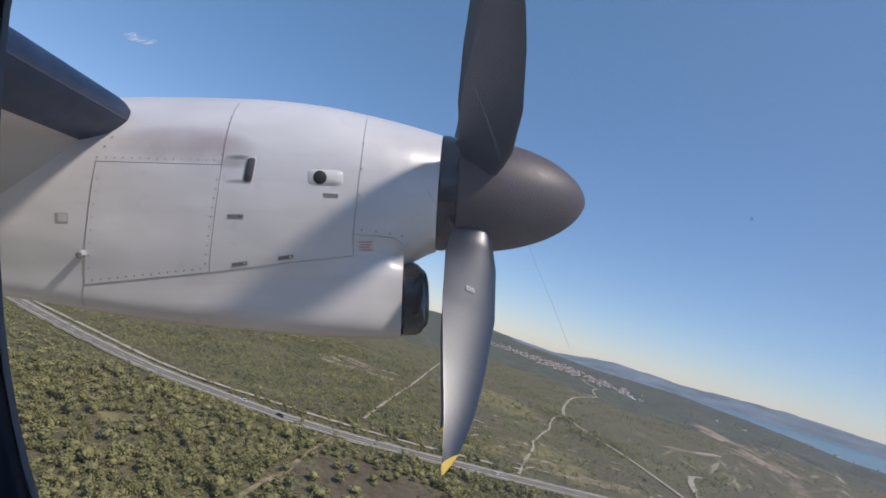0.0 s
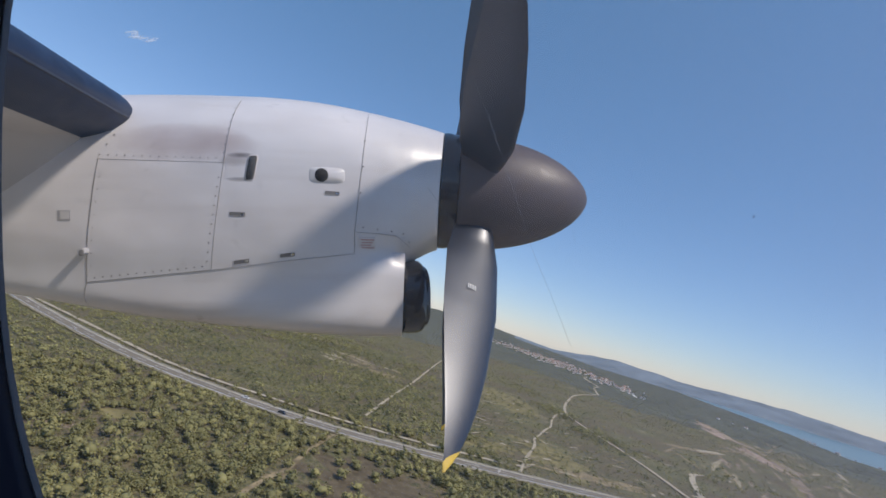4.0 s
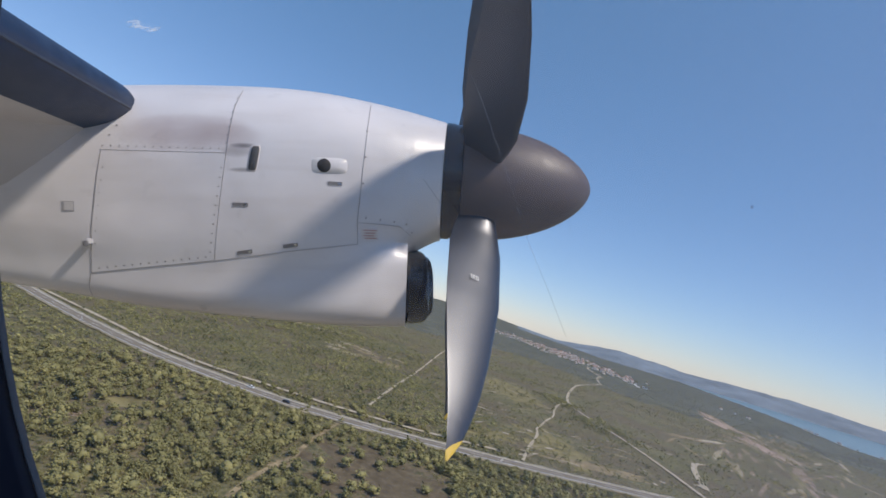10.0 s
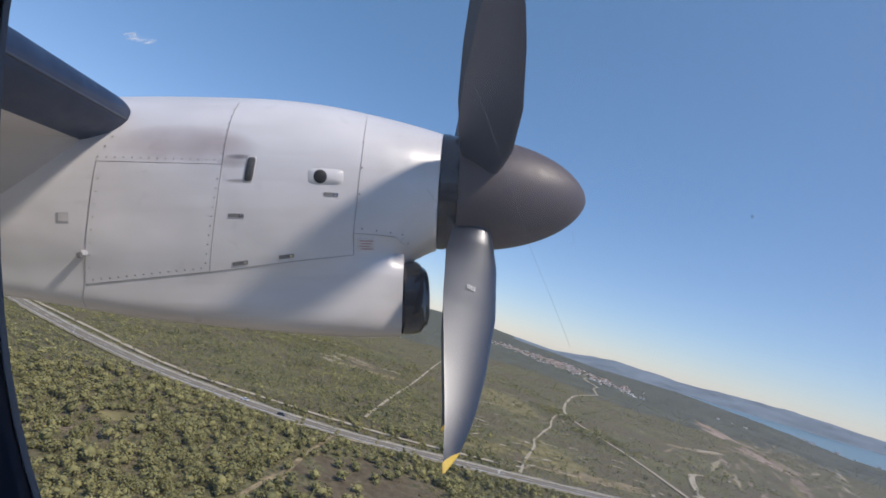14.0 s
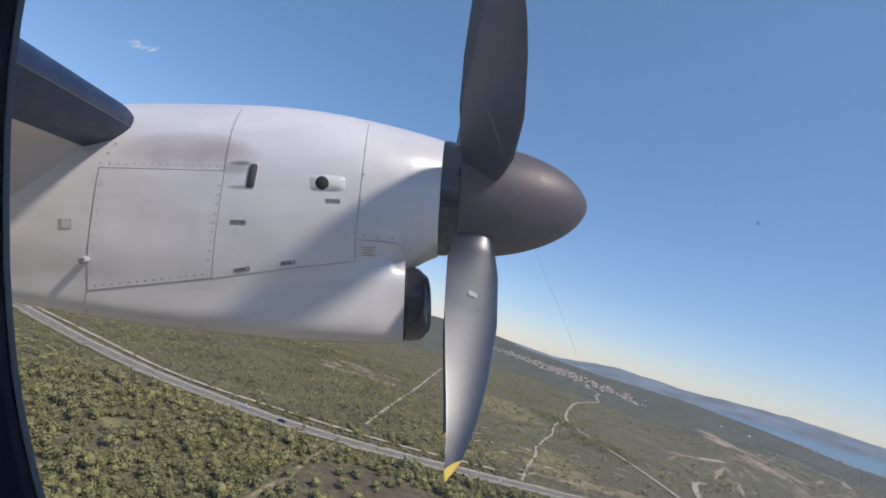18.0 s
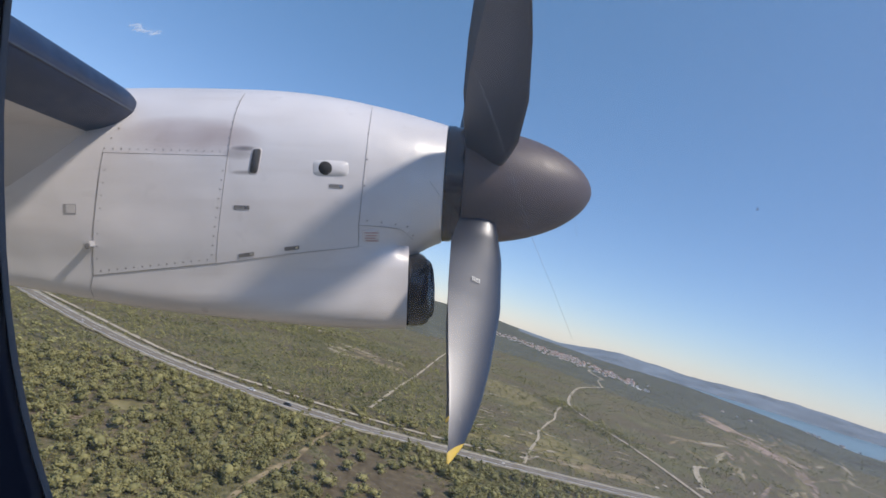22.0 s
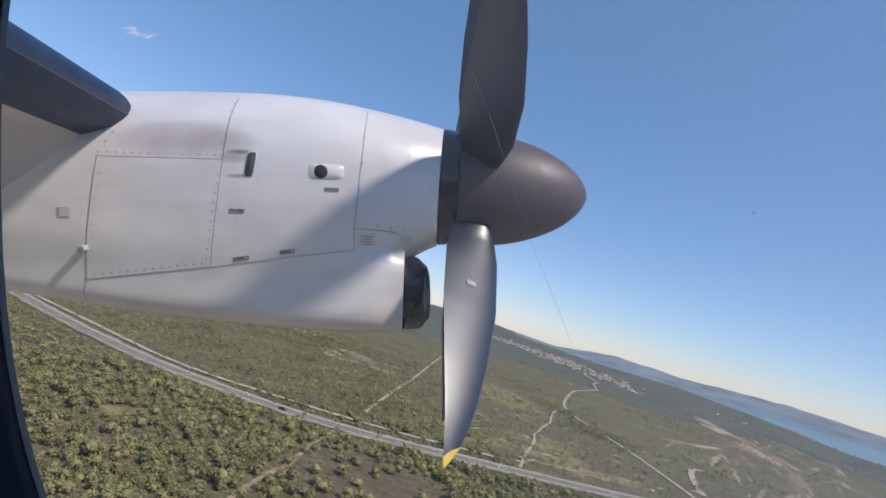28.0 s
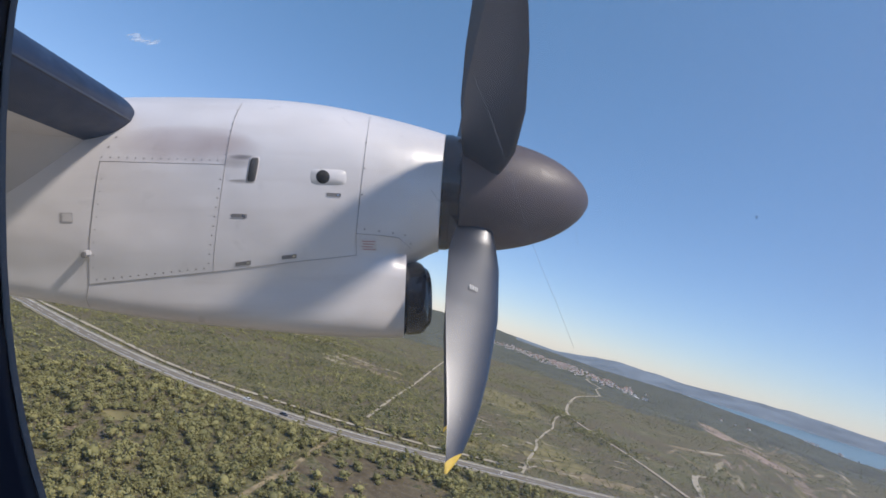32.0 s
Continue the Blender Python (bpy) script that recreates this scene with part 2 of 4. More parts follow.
# ---- the engine nacelle ----
YC = 3.40          # outboard distance of the engine's axis
TOP = [(-4.6, 0.62), (-2.2, 0.90), (-1.4, 0.925), (-1.2, 0.942), (-0.86, 0.955), (-0.5, 0.960), (-0.13, 0.937), (0.26, 0.878), (0.60, 0.803), (0.9, 0.71)]
LOW = [(-4.6, 0.20), (-2.07, -0.234), (-1.67, -0.318), (-1.2, -0.40), (-0.8, -0.40), (0.0, -0.27), (0.36, -0.150), (0.44, -0.075), (0.52, -0.040), (0.60, -0.022), (0.9, 0.05)]
CHIN = [(-4.6, 0.21), (-2.07, -0.224), (-1.67, -0.308), (-1.2, -0.412), (-0.86, -0.461), (-0.5, -0.512), (-0.13, -0.558), (0.03, -0.57), (0.36, -0.584), (0.9, -0.584)]
WIDE = [(-4.6, 0.20), (-2.2, 0.56), (-0.5, 0.585), (-0.13, 0.565), (0.26, 0.505), (0.60, 0.418), (0.9, 0.33)]
CHIN_WIDE = [(-4.6, 0.18), (-2.2, 0.50), (-0.8, 0.51), (0.0, 0.475), (0.36, 0.42), (0.9, 0.40)]
CHIN_TOP = [(-4.6, 0.30), (-0.8, 0.16), (-0.1, 0.10), (0.1, 0.02), (0.2, -0.02), (0.36, -0.06), (0.9, -0.06)]


def oval(z, lo, hi, w, n):
    c, h = (lo + hi) / 2, (hi - lo) / 2
    if h < 0.02:
        return 0.0
    s = min(1.0, abs(z - c) / h)
    return w * max(0.0, 1 - s ** n) ** (1 / n)


def half_width(x, z, chin=True):
    n = 2.0 + 0.55 * min(1.0, max(0.0, (0.6 - x) / 0.9))
    a = oval(z, smooth_at(LOW, x), smooth_at(TOP, x), smooth_at(WIDE, x), n)
    if not chin:
        return a
    b = oval(z, smooth_at(CHIN, x), smooth_at(CHIN_TOP, x), smooth_at(CHIN_WIDE, x), 5.0)
    return (a ** 14 + b ** 14) ** (1 / 14)


def skin(x, z, out=0.0):
    """The point of the nacelle's inboard flank at that station and height, lifted by out."""
    w = half_width(x, z)
    e = 0.01
    gx = (half_width(x + e, z) - half_width(x - e, z)) / (2 * e)
    gz = (half_width(x, z + e) - half_width(x, z - e)) / (2 * e)
    n = Vector((-gx, -1, -gz)).normalized()
    return Vector((x, YC - w, z)) + n * out


def nacelle_ring(x, chin):
    hi, lo = smooth_at(TOP, x), (smooth_at(CHIN, x) if chin else smooth_at(LOW, x))
    m = 44
    zs = [(hi + lo) / 2 - (hi - lo) / 2 * math.cos(math.pi * (i + 0.5) / m) for i in range(m)]
    ws = [half_width(x, z, chin) for z in zs]
    def lean(y, z):
        """The cowl's front edge follows the canted propeller."""
        k = min(1.0, max(0.0, (x - 0.1) / 0.5))
        return x + k * (0.195 * (y - YC) + 0.07 * (z - 0.385))

    return ([(lean(YC, lo), YC, lo)] + [(lean(YC - w, z), YC - w, z) for z, w in zip(zs, ws)] + [(lean(YC, hi), YC, hi)]
            + [(lean(YC + w, z), YC + w, z) for z, w in zip(reversed(zs), reversed(ws))])


aircraft = tagged(new("turboprop_airliner"), "white twin turboprop airliner in climbing flight, wheels up, high over scrubland", "aircraft")
aircraft.matrix_world = AIR

stations = [-4.6, -4.0, -3.4, -2.9, -2.5, -2.2] + [-2.1 + 0.06 * i for i in range(42)]
stations = [x for x in stations if x < 0.35] + [0.36]
v, f = loft([nacelle_ring(x, True) for x in stations])
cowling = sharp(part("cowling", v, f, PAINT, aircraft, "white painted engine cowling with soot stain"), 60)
v, f = loft([nacelle_ring(0.30 + 0.02 * i, False) for i in range(16)])
sharp(part("nose_cowl", v, f, PAINT, aircraft, "white painted nose ring of the cowling"), 60)

# intake mouth under the spinner: black boot, bright inner lip, dark duct


def mouth_ring(x, s, n=48, back=0.0):
    out = []
    for i in range(n):
        a = 2 * math.pi * i / n
        c, q = math.cos(a), math.sin(a)
        y = YC + 0.412 * s * math.copysign(abs(c) ** 0.74, c)
        z = -0.338 + (0.246 * s) * math.copysign(abs(q) ** 0.74, q)
        out.append((x + back * (z + 0.338) * 0.4, y, z))
    return out


v, f = loft([mouth_ring(x, s) for x, s in ((0.31, 0.99), (0.335, 1.012), (0.40, 1.008), (0.425, 0.985), (0.44, 0.94), (0.445, 0.89), (0.435, 0.85), (0.30, 0.80))], caps=False)
lip = part("intake_lip", v, f, BLACK_LIP, aircraft, "glossy black rounded intake lip")
v, f = loft([mouth_ring(x, s) for x, s in ((0.43, 0.86), (0.468, 0.83), (0.476, 0.80), (0.465, 0.76), (0.30, 0.72))], caps=False)
part("inner_lip", v, f, BLACK_LIP, lip, "dark inner intake ring with bright edge")
v, f = loft([mouth_ring(x, s) for x, s in ((0.30, 0.78), (0.29, 0.4))])
part("intake_duct", v, f, HOLE, lip, "dark intake duct")


def ribbon(points, width, out, mat, name, parent, label="", thick=0.002):
    """A narrow strip that lies on the flank along points (x, z)."""
    fine = []
    for (x0, z0), (x1, z1) in zip(points, points[1:]):
        n = max(2, int(math.hypot(x1 - x0, z1 - z0) / 0.03))
        fine += [(x0 + (x1 - x0) * i / n, z0 + (z1 - z0) * i / n) for i in range(n)]
    fine.append(points[-1])
    rings = []
    for i, (x, z) in enumerate(fine):
        a, b = fine[max(0, i - 1)], fine[min(len(fine) - 1, i + 1)]
        t = Vector((b[0] - a[0], b[1] - a[1])).normalized()
        nx, nz = -t.y * width / 2, t.x * width / 2
        rings.append([tuple(skin(x + nx, z + nz, out)), tuple(skin(x - nx, z - nz, out)),
                      tuple(skin(x - nx, z - nz, out - thick - 0.004)), tuple(skin(x + nx, z + nz, out - thick - 0.004))])
    v, f = loft(rings)
    return part(name, v, f, mat, parent, label, smooth=False)


def plate(corners, out, mat, name, parent, label="", n=12):
    """A thin plate on the flank between four corners (x, z)."""
    a, b, c, d = [Vector(p) for p in corners]
    verts, faces = [], []
    for k in (out, out - 0.01):
        for i in range(n + 1):
            for j in range(n + 1):
                p = a.lerp(b, i / n).lerp(d.lerp(c, i / n), j / n)
                verts.append(tuple(skin(p.x, p.y, k)))
    s = (n + 1) ** 2
    for i in range(n):
        for j in range(n):
            q = (i * (n + 1) + j, (i + 1) * (n + 1) + j, (i + 1) * (n + 1) + j + 1, i * (n + 1) + j + 1)
            faces += [q, tuple(s + u for u in reversed(q))]
    edge = [i * (n + 1) for i in range(n)] + [n * (n + 1) + j for j in range(n)] + [i * (n + 1) + n for i in range(n, 0, -1)] + list(range(n, 0, -1))
    for u, w in zip(edge, edge[1:] + edge[:1]):
        faces.append((u, w, w + s, u + s))
    return sharp(part(name, verts, faces, mat, parent, label), 50)


# access panel between four seams, a little proud, and the seams themselves
PANEL = [(-1.335, 0.462), (-0.712, 0.462), (-0.787, -0.126), (-1.413, -0.186)]
plate(PANEL, 0.0018, PAINT, "access_panel", cowling, "white painted riveted access panel", 16)
for pts in ([(-1.34, 0.464), (-0.71, 0.463)], [(-1.335, 0.46), (-1.353, 0.331), (-1.415, -0.19), (-1.435, -0.26), (-1.44, -0.315)],
            [(-0.662, 0.863), (-0.684, 0.72), (-0.71, 0.463), (-0.786, -0.128)], [(-1.415, -0.19), (-0.786, -0.128)],
            [(-0.786, -0.128), (-0.38, -0.078), (-0.004, -0.04)], [(-0.004, -0.04), (-0.004, 0.09), (0.026, 0.366), (0.06, 0.66), (0.075, 0.77), (0.084, 0.835)],
            [(-0.004, 0.088), (0.15, 0.078), (0.25, 0.066), (0.335, 0.0)]):
    ribbon(pts, 0.0019, 0.0030, SEAM, "panel_seam", cowling, "dark panel seam")


def dots(points, r, mat, name, label):
    """Flush screw heads on the flank."""
    verts, faces = [], []
    for x, z in points:
        b = len(verts)
        for k in range(8):
            a = k * math.pi / 4
            verts.append(tuple(skin(x + r * math.cos(a), z + r * math.sin(a), 0.0022)))
        verts.append(tuple(skin(x, z, 0.0034)))
        faces += [(b + k, b + (k + 1) % 8, b + 8) for k in range(8)]
    return tagged(part(name, verts, faces, mat, cowling, label), kind="stuff")


def along(a, b, n):
    return [(a[0] + (b[0] - a[0]) * i / (n - 1), a[1] + (b[1] - a[1]) * i / (n - 1)) for i in range(n)]


dots(along((-1.33, 0.487), (-0.75, 0.487), 15), 0.0042, SEAM, "screw_row", "row of small dark screws")
dots(along((-0.735, 0.38), (-0.805, -0.08), 10), 0.0050, SEAM, "screw_row", "row of small dark screws")
dots(along((-1.375, -0.165), (-0.83, -0.108), 14), 0.0050, SEAM, "screw_row", "row of small dark screws")
dots(along((-1.325, 0.37), (-1.385, -0.10), 8), 0.0038, SEAM, "screw_row", "row of faint screws")
dots(along((-0.678, 0.80), (-0.712, 0.52), 7), 0.0042, SEAM, "screw_row", "row of small dark screws")
dots([(0.055, 0.63), (0.045, 0.47), (0.03, 0.315), (0.045, 0.115), (0.13, 0.105), (0.215, 0.095), (0.29, 0.082), (0.33, 0.03)], 0.0060, SEAM, "screw_row", "spaced dark quarter-turn fasteners")
dots([(-1.30, 0.545), (-1.27, 0.60), (-1.26, 0.66), (-1.24, 0.72)], 0.005, SEAM, "screw_row", "faint screws beside the wing root")


def slot(x, z, tilt):
    """Latch plate: a dark slot with a bright tongue."""
    h, l = 0.0098, 0.040
    dz = tilt * l
    body = plate([(x - l, z + h - dz), (x + l, z + h + dz), (x + l, z - h + dz), (x - l, z - h - dz)], 0.0022, GREY, "latch", cowling, "small dark grey latch plate", 3)
    plate([(x + l * 0.45, z + h * 0.6 + dz * 0.6), (x + l * 0.9, z + h * 0.6 + dz * 0.9), (x + l * 0.9, z - h * 0.6 + dz * 0.9), (x + l * 0.45, z - h * 0.6 + dz * 0.6)], 0.0032, STEEL, "latch_tongue", cowling, "bright latch tongue", 2)
    for s in (-1, 1):
        ribbon([(x - l, z + s * h - dz), (x + l, z + s * h + dz)], 0.003, 0.0030, SEAM, "latch_edge", cowling)
    return body


for x, z, t in ((-0.639, 0.181, -0.02), (-0.626, -0.082, 0.14), (-0.38, -0.046, 0.12), (-0.130, 0.308, -0.03)):
    slot(x, z, t)
# round hole in its oblong bright recess


def patch(name, cx, cz, hx, hz, out, mat, power, label, n=28, lean=0.0):
    """A rounded plate on the flank."""
    verts = [tuple(skin(cx, cz, out))]
    for r in (0.9, 1.0):
        for i in range(n):
            a = 2 * math.pi * i / n
            c, s = math.cos(a), math.sin(a)
            dz = r * hz * math.copysign(abs(s) ** power, s)
            verts.append(tuple(skin(cx + r * hx * math.copysign(abs(c) ** power, c) + lean * dz, cz + dz, out if r < 1 else out - 0.006)))
    faces = [(0, 1 + i, 1 + (i + 1) % n) for i in range(n)] + [(1 + i, 1 + n + i, 1 + n + (i + 1) % n, 1 + (i + 1) % n) for i in range(n)]
    return part(name, verts, faces, mat, cowling, label)


patch("hole_recess", -0.1585, 0.41, 0.103, 0.047, 0.0040, plain("bright_recess", (0.62, 0.60, 0.60), 0.35), 0.45, "bright oblong rim round the hole")
patch("recess_floor", -0.150, 0.41, 0.088, 0.041, 0.0052, PAINT, 0.45, "white floor of the oblong recess")
patch("drain_hole", -0.190, 0.409, 0.041, 0.042, 0.0064, HOLE, 1.0, "round black hole in the cowl")
# flush air scoop: ramp, dark mouth and bright frame
RAMP = plain("scoop_ramp", (0.50, 0.465, 0.46), 0.5)
SCOOP_DARK = plain("scoop_dark", (0.05, 0.05, 0.052), 0.7)
plate([(-0.70, 0.50), (-0.585, 0.498), (-0.585, 0.376), (-0.70, 0.376)], 0.0008, PAINT, "scoop_ramp", cowling, "shallow ramp of the flush scoop", 4)
patch("scoop_frame", -0.567, 0.438, 0.029, 0.079, 0.0034, RAMP, 0.4, "bright rounded scoop frame", lean=0.15)
patch("scoop_mouth", -0.5655, 0.438, 0.0235, 0.0735, 0.0046, SCOOP_DARK, 0.4, "dark scoop mouth", lean=0.15)
# small square port and the drain mast
plate([(-1.525, 0.190), (-1.465, 0.190), (-1.465, 0.136), (-1.525, 0.136)], 0.002, plain("port_rim", (0.33, 0.32, 0.33), 0.5), "square_port", cowling, "small grey square port", 3)
plate([(-1.512, 0.186), (-1.469, 0.186), (-1.469, 0.144), (-1.512, 0.144)], 0.0032, plain("port_lid", (0.5, 0.48, 0.48), 0.4), "port_lid", cowling, "pale port lid", 3)


def box(name, lo, hi, mat, parent, label="", bevel=0.004):
    bm = bmesh.new()
    bmesh.ops.create_cube(bm, size=1)
    for q in bm.verts:
        q.co = Vector([(a + b) / 2 + c * (b - a) for a, b, c in zip(lo, hi, q.co)])
    if bevel:
        bmesh.ops.bevel(bm, geom=bm.edges[:], offset=bevel, segments=2, affect="EDGES")
    me = bpy.data.meshes.new(name)
    bm.to_mesh(me)
    bm.free()
    me.materials.append(mat)
    ob = new(name, me)
    ob.parent = parent
    return tagged(ob, label) if label else ob


s = skin(-1.40, -0.02)
box("drain_mast", (s.x - 0.015, s.y - 0.056, s.z - 0.015), (s.x + 0.015, s.y + 0.02, s.z + 0.015), plain("mast_paint", (0.46, 0.45, 0.46), 0.6), cowling, "small white drain mast")
box("mast_tip", (s.x - 0.004, s.y - 0.066, s.z - 0.026), (s.x + 0.017, s.y - 0.049, s.z + 0.004), GREY, cowling, "dark mast tip")
# stencilled notice: unreadable lines as bars, on a pale placard
plate([(0.018, 0.058), (0.118, 0.056), (0.118, -0.012), (0.018, -0.008)], 0.004, plain("placard", (0.62, 0.58, 0.57), 0.5), "placard", cowling, "pale warning placard", 4)
for i in range(4):
    z = 0.045 - 0.016 * i
    ribbon([(0.030 + 0.006 * (i % 2), z), (0.108 - 0.008 * (i % 3), z - 0.001)], 0.006, 0.0075, RED, "stencil_line", cowling)

# ---- the propeller ----
AXIS = math.radians(4.0)       # the thrust line points a little down
CANT = math.radians(11.0)      # and a little inboard
HUB = Vector((0.85, YC, 0.385))


def on_axis(x, y, z):
    """From the propeller's own axes (x along the shaft) to the aircraft's."""
    c, q = math.cos(AXIS), math.sin(AXIS)
    x, z = x * c + z * q, z * c - x * q
    c, q = math.cos(CANT), math.sin(CANT)
    return (HUB.x + x * c + y * q, HUB.y + y * c - x * q, HUB.z + z)


def turned(profile, mat, name, parent, label, n=64):
    rings = [[on_axis(x, r * math.cos(2 * math.pi * i / n), r * math.sin(2 * math.pi * i / n)) for i in range(n)] for x, r in profile]
    v, f = loft(rings)
    return sharp(part(name, v, f, mat, parent, label), 40)


prof = [(-0.12, 0.400), (-0.115, 0.407)]
for i in range(29):
    u = math.sin(math.pi / 2 * i / 28)
    prof.append((-0.11 + 0.915 * u, max(0.004, 0.408 * (1 - u ** 2.15) ** 0.58)))
spinner = turned(prof, SPIN, "spinner", aircraft, "dull dark brown-grey propeller spinner")
turned([(-0.245, 0.395), (-0.24, 0.412), (-0.185, 0.412), (-0.18, 0.395)], BLACK_LIP, "back_plate", spinner, "glossy black back plate ring")
turned([(-0.19, 0.39), (-0.186, 0.404), (-0.125, 0.404), (-0.120, 0.39)], BLACK_LIP, "seal_ring", spinner, "black rubber seal ring")

STATIONS = 40


def blade(phi, cone, name_label):
    """A blade at phi degrees from straight down towards the cabin; cone leans it along the shaft."""
    p = math.radians(phi)
    radial = Vector((0, -math.sin(p), -math.cos(p)))
    round_ = Vector((0, math.cos(p), -math.sin(p)))
    axial = Vector((1, 0, 0))
    m = 20

    def rim(u, k):
        """One point of the blade's skin."""
        r = 0.30 + (1.965 - 0.30) * u
        chord = curve_at([(0, 0.215), (0.1, 0.30), (0.22, 0.372), (0.45, 0.365), (0.68, 0.268), (0.8, 0.198), (0.88, 0.143), (0.94, 0.092), (0.98, 0.042), (1.0, 0.010)], u)
        pitch = math.radians(curve_at([(0, 72), (0.25, 62), (0.55, 58), (0.8, 56), (1.0, 50)], u))
        thick = curve_at([(0, 0.20), (0.12, 0.085), (0.4, 0.05), (1.0, 0.014)], u)
        aft = curve_at([(0, 0.0), (0.45, -0.012), (0.68, -0.03), (0.8, -0.045), (0.88, -0.062), (0.95, -0.086), (1.0, -0.115)], u)
        along_chord = axial * math.sin(pitch) + round_ * math.cos(pitch)
        normal = axial * math.cos(pitch) - round_ * math.sin(pitch)
        a = 2 * math.pi * k / m
        s = math.cos(a)
        t = math.sin(a) * (0.55 + 0.45 * s) * 0.5 + 0.12 * (1 - s * s)
        q = radial * r + axial * (aft + math.tan(math.radians(cone)) * r) + along_chord * (s * chord / 2) + normal * (t * thick)
        return on_axis(q.x, q.y, q.z)

    # the yellow tip is cut aslant, reaching further up along the trailing edge
    cut = [0.955 - 0.020 * math.cos(2 * math.pi * k / m) for k in range(m)]
    v, f = loft([[rim(cut[k] + (1 - cut[k]) * i / 8, k) for k in range(m)] for i in range(9)])
    sharp(part("blade_tip", v, f, YELLOW, spinner, "yellow painted blade tip"), 50)
    v, f = loft([[rim(cut[k] * i / STATIONS, k) for k in range(m)] for i in range(STATIONS + 1)])
    if step == 0:
        # stencilled lettering that cannot be read, as pale bars
        u = 0.36
        r, p0 = 0.30 + 1.665 * u, math.radians(60)
        ac, nm = axial * math.sin(p0) + round_ * math.cos(p0), axial * math.cos(p0) - round_ * math.sin(p0)
        for side in (1, -1):
            for q in range(5):
                bar = []
                for dr, dc in ((0, 0), (0, 0.006), (0.035, 0.006), (0.035, 0)):
                    w = radial * (r + dr) + ac * (-0.05 + 0.012 * q + dc) + nm * (side * 0.024)
                    bar.append(on_axis(w.x, w.y, w.z))
                part("stencil_bar", bar, [(0, 1, 2, 3)], WHITE, spinner, smooth=False)
    b = sharp(part("propeller_blade", v, f, BLADE, spinner, name_label), 50)
    return b


# the turning propeller is drawn apart by the film, so its blades stand a little unevenly
for step, (turn, cone) in enumerate(((45.5, 0.0), (114.0, 2.0), (172.0, 1.0), (230.0, 0.0), (288.0, 0.0), (346.0, 0.0))):
    blade(turn, cone, "satin dark grey propeller blade")
turned([(-0.12, 0.38), (0.12, 0.38)], HOLE, "hub_core", spinner, "dark hub")

# ---- the wing ----
CHORD, THICK = 2.6, 0.172
LE = Vector((-1.215, 0, 0.735))


def foil(s, side):
    """Height of the wing's skin at a share s of the chord; side +1 above, -1 below."""
    t = 5 * THICK * (0.2969 * math.sqrt(s) - 0.126 * s - 0.3516 * s ** 2 + 0.2843 * s ** 3 - 0.1015 * s ** 4)
    return CHORD * (side * t + 0.015 * math.sin(math.pi * s))


def wing_ring(y, shares, out=0.0):
    taper = 1.0 if y < 4.2 else 1.0 - 0.45 * (y - 4.2) / 9.0
    ring = []
    for side in (1, -1):
        for s in (shares if side == 1 else list(reversed(shares))[1:]):
            ring.append((LE.x - s * CHORD * taper + (out if s < 0.2 else 0), y, LE.z + foil(s, side) * taper + side * out * min(1, s * 30)))
    return ring


# one warm grey for wing and fairing, darker than the cowling paint
UNDER = plain("warm_grey_wing_paint", (0.50, 0.462, 0.448), 0.55, scale=2, vary=0.14)
full = [1.0, 0.85, 0.7, 0.5, 0.35, 0.25, 0.17, 0.11, 0.07, 0.045, 0.025, 0.012, 0.004, 0.0]
spans = [-0.1, 0.6, 1.5, 3.0, 4.2, 7.0, 10.0, 13.0]
v, f = loft([wing_ring(y, full) for y in spans])
wing = sharp(part("wing", v, f, UNDER, aircraft, "pale warm grey high wing"), 45)
boot = [0.083, 0.07, 0.055, 0.045, 0.035, 0.025, 0.017, 0.012, 0.007, 0.004, 0.0015, 0.0]
v, f = loft([wing_ring(y, boot, 0.004) for y in (-0.1, 0.0, 1.0, 2.0, 2.6, 2.95)])
sharp(part("deicing_boot", v, f, BOOT, wing, "black rubber de-icing boot on the leading edge"), 60)
v, f = loft([wing_ring(y, boot, 0.004) for y in (4.0, 7.0, 10.0, 12.9)])
sharp(part("deicing_boot", v, f, BOOT, wing, "black rubber de-icing boot on the leading edge"), 60)

# fairing that rounds the wing's underside into the cowling
rings = []
for i in range(22):
    x = -1.43 - 0.004 * i * i - 0.02 * i
    z0 = LE.z + foil((LE.x - x) / CHORD, -1)
    r = min(0.62, 0.012 + 0.85 * (-1.43 - x))
    y1 = YC - half_width(x, z0 - r)
    y0 = y1 - 1.5 * r
    ring = []
    for j in range(15):
        t = j / 14
        y = (1 - t) ** 2 * y0 + 2 * t * (1 - t) * (y1 - 0.01) + t * t * (y1 + 0.004)
        z = (1 - t) ** 2 * (z0 + 0.004) + 2 * t * (1 - t) * (z0 - 0.012) + t * t * (z0 - r)
        ring.append((x, y, z))
    rings.append(ring + [(x, y1 + 0.12, z0 - r + 0.02), (x, y1 + 0.12, z0 + 0.08), (x, y0, z0 + 0.08)])
v, f = loft(rings)
sharp(part("wing_fairing", v, f, UNDER, aircraft, "white painted fairing between wing and cowling"), 50)

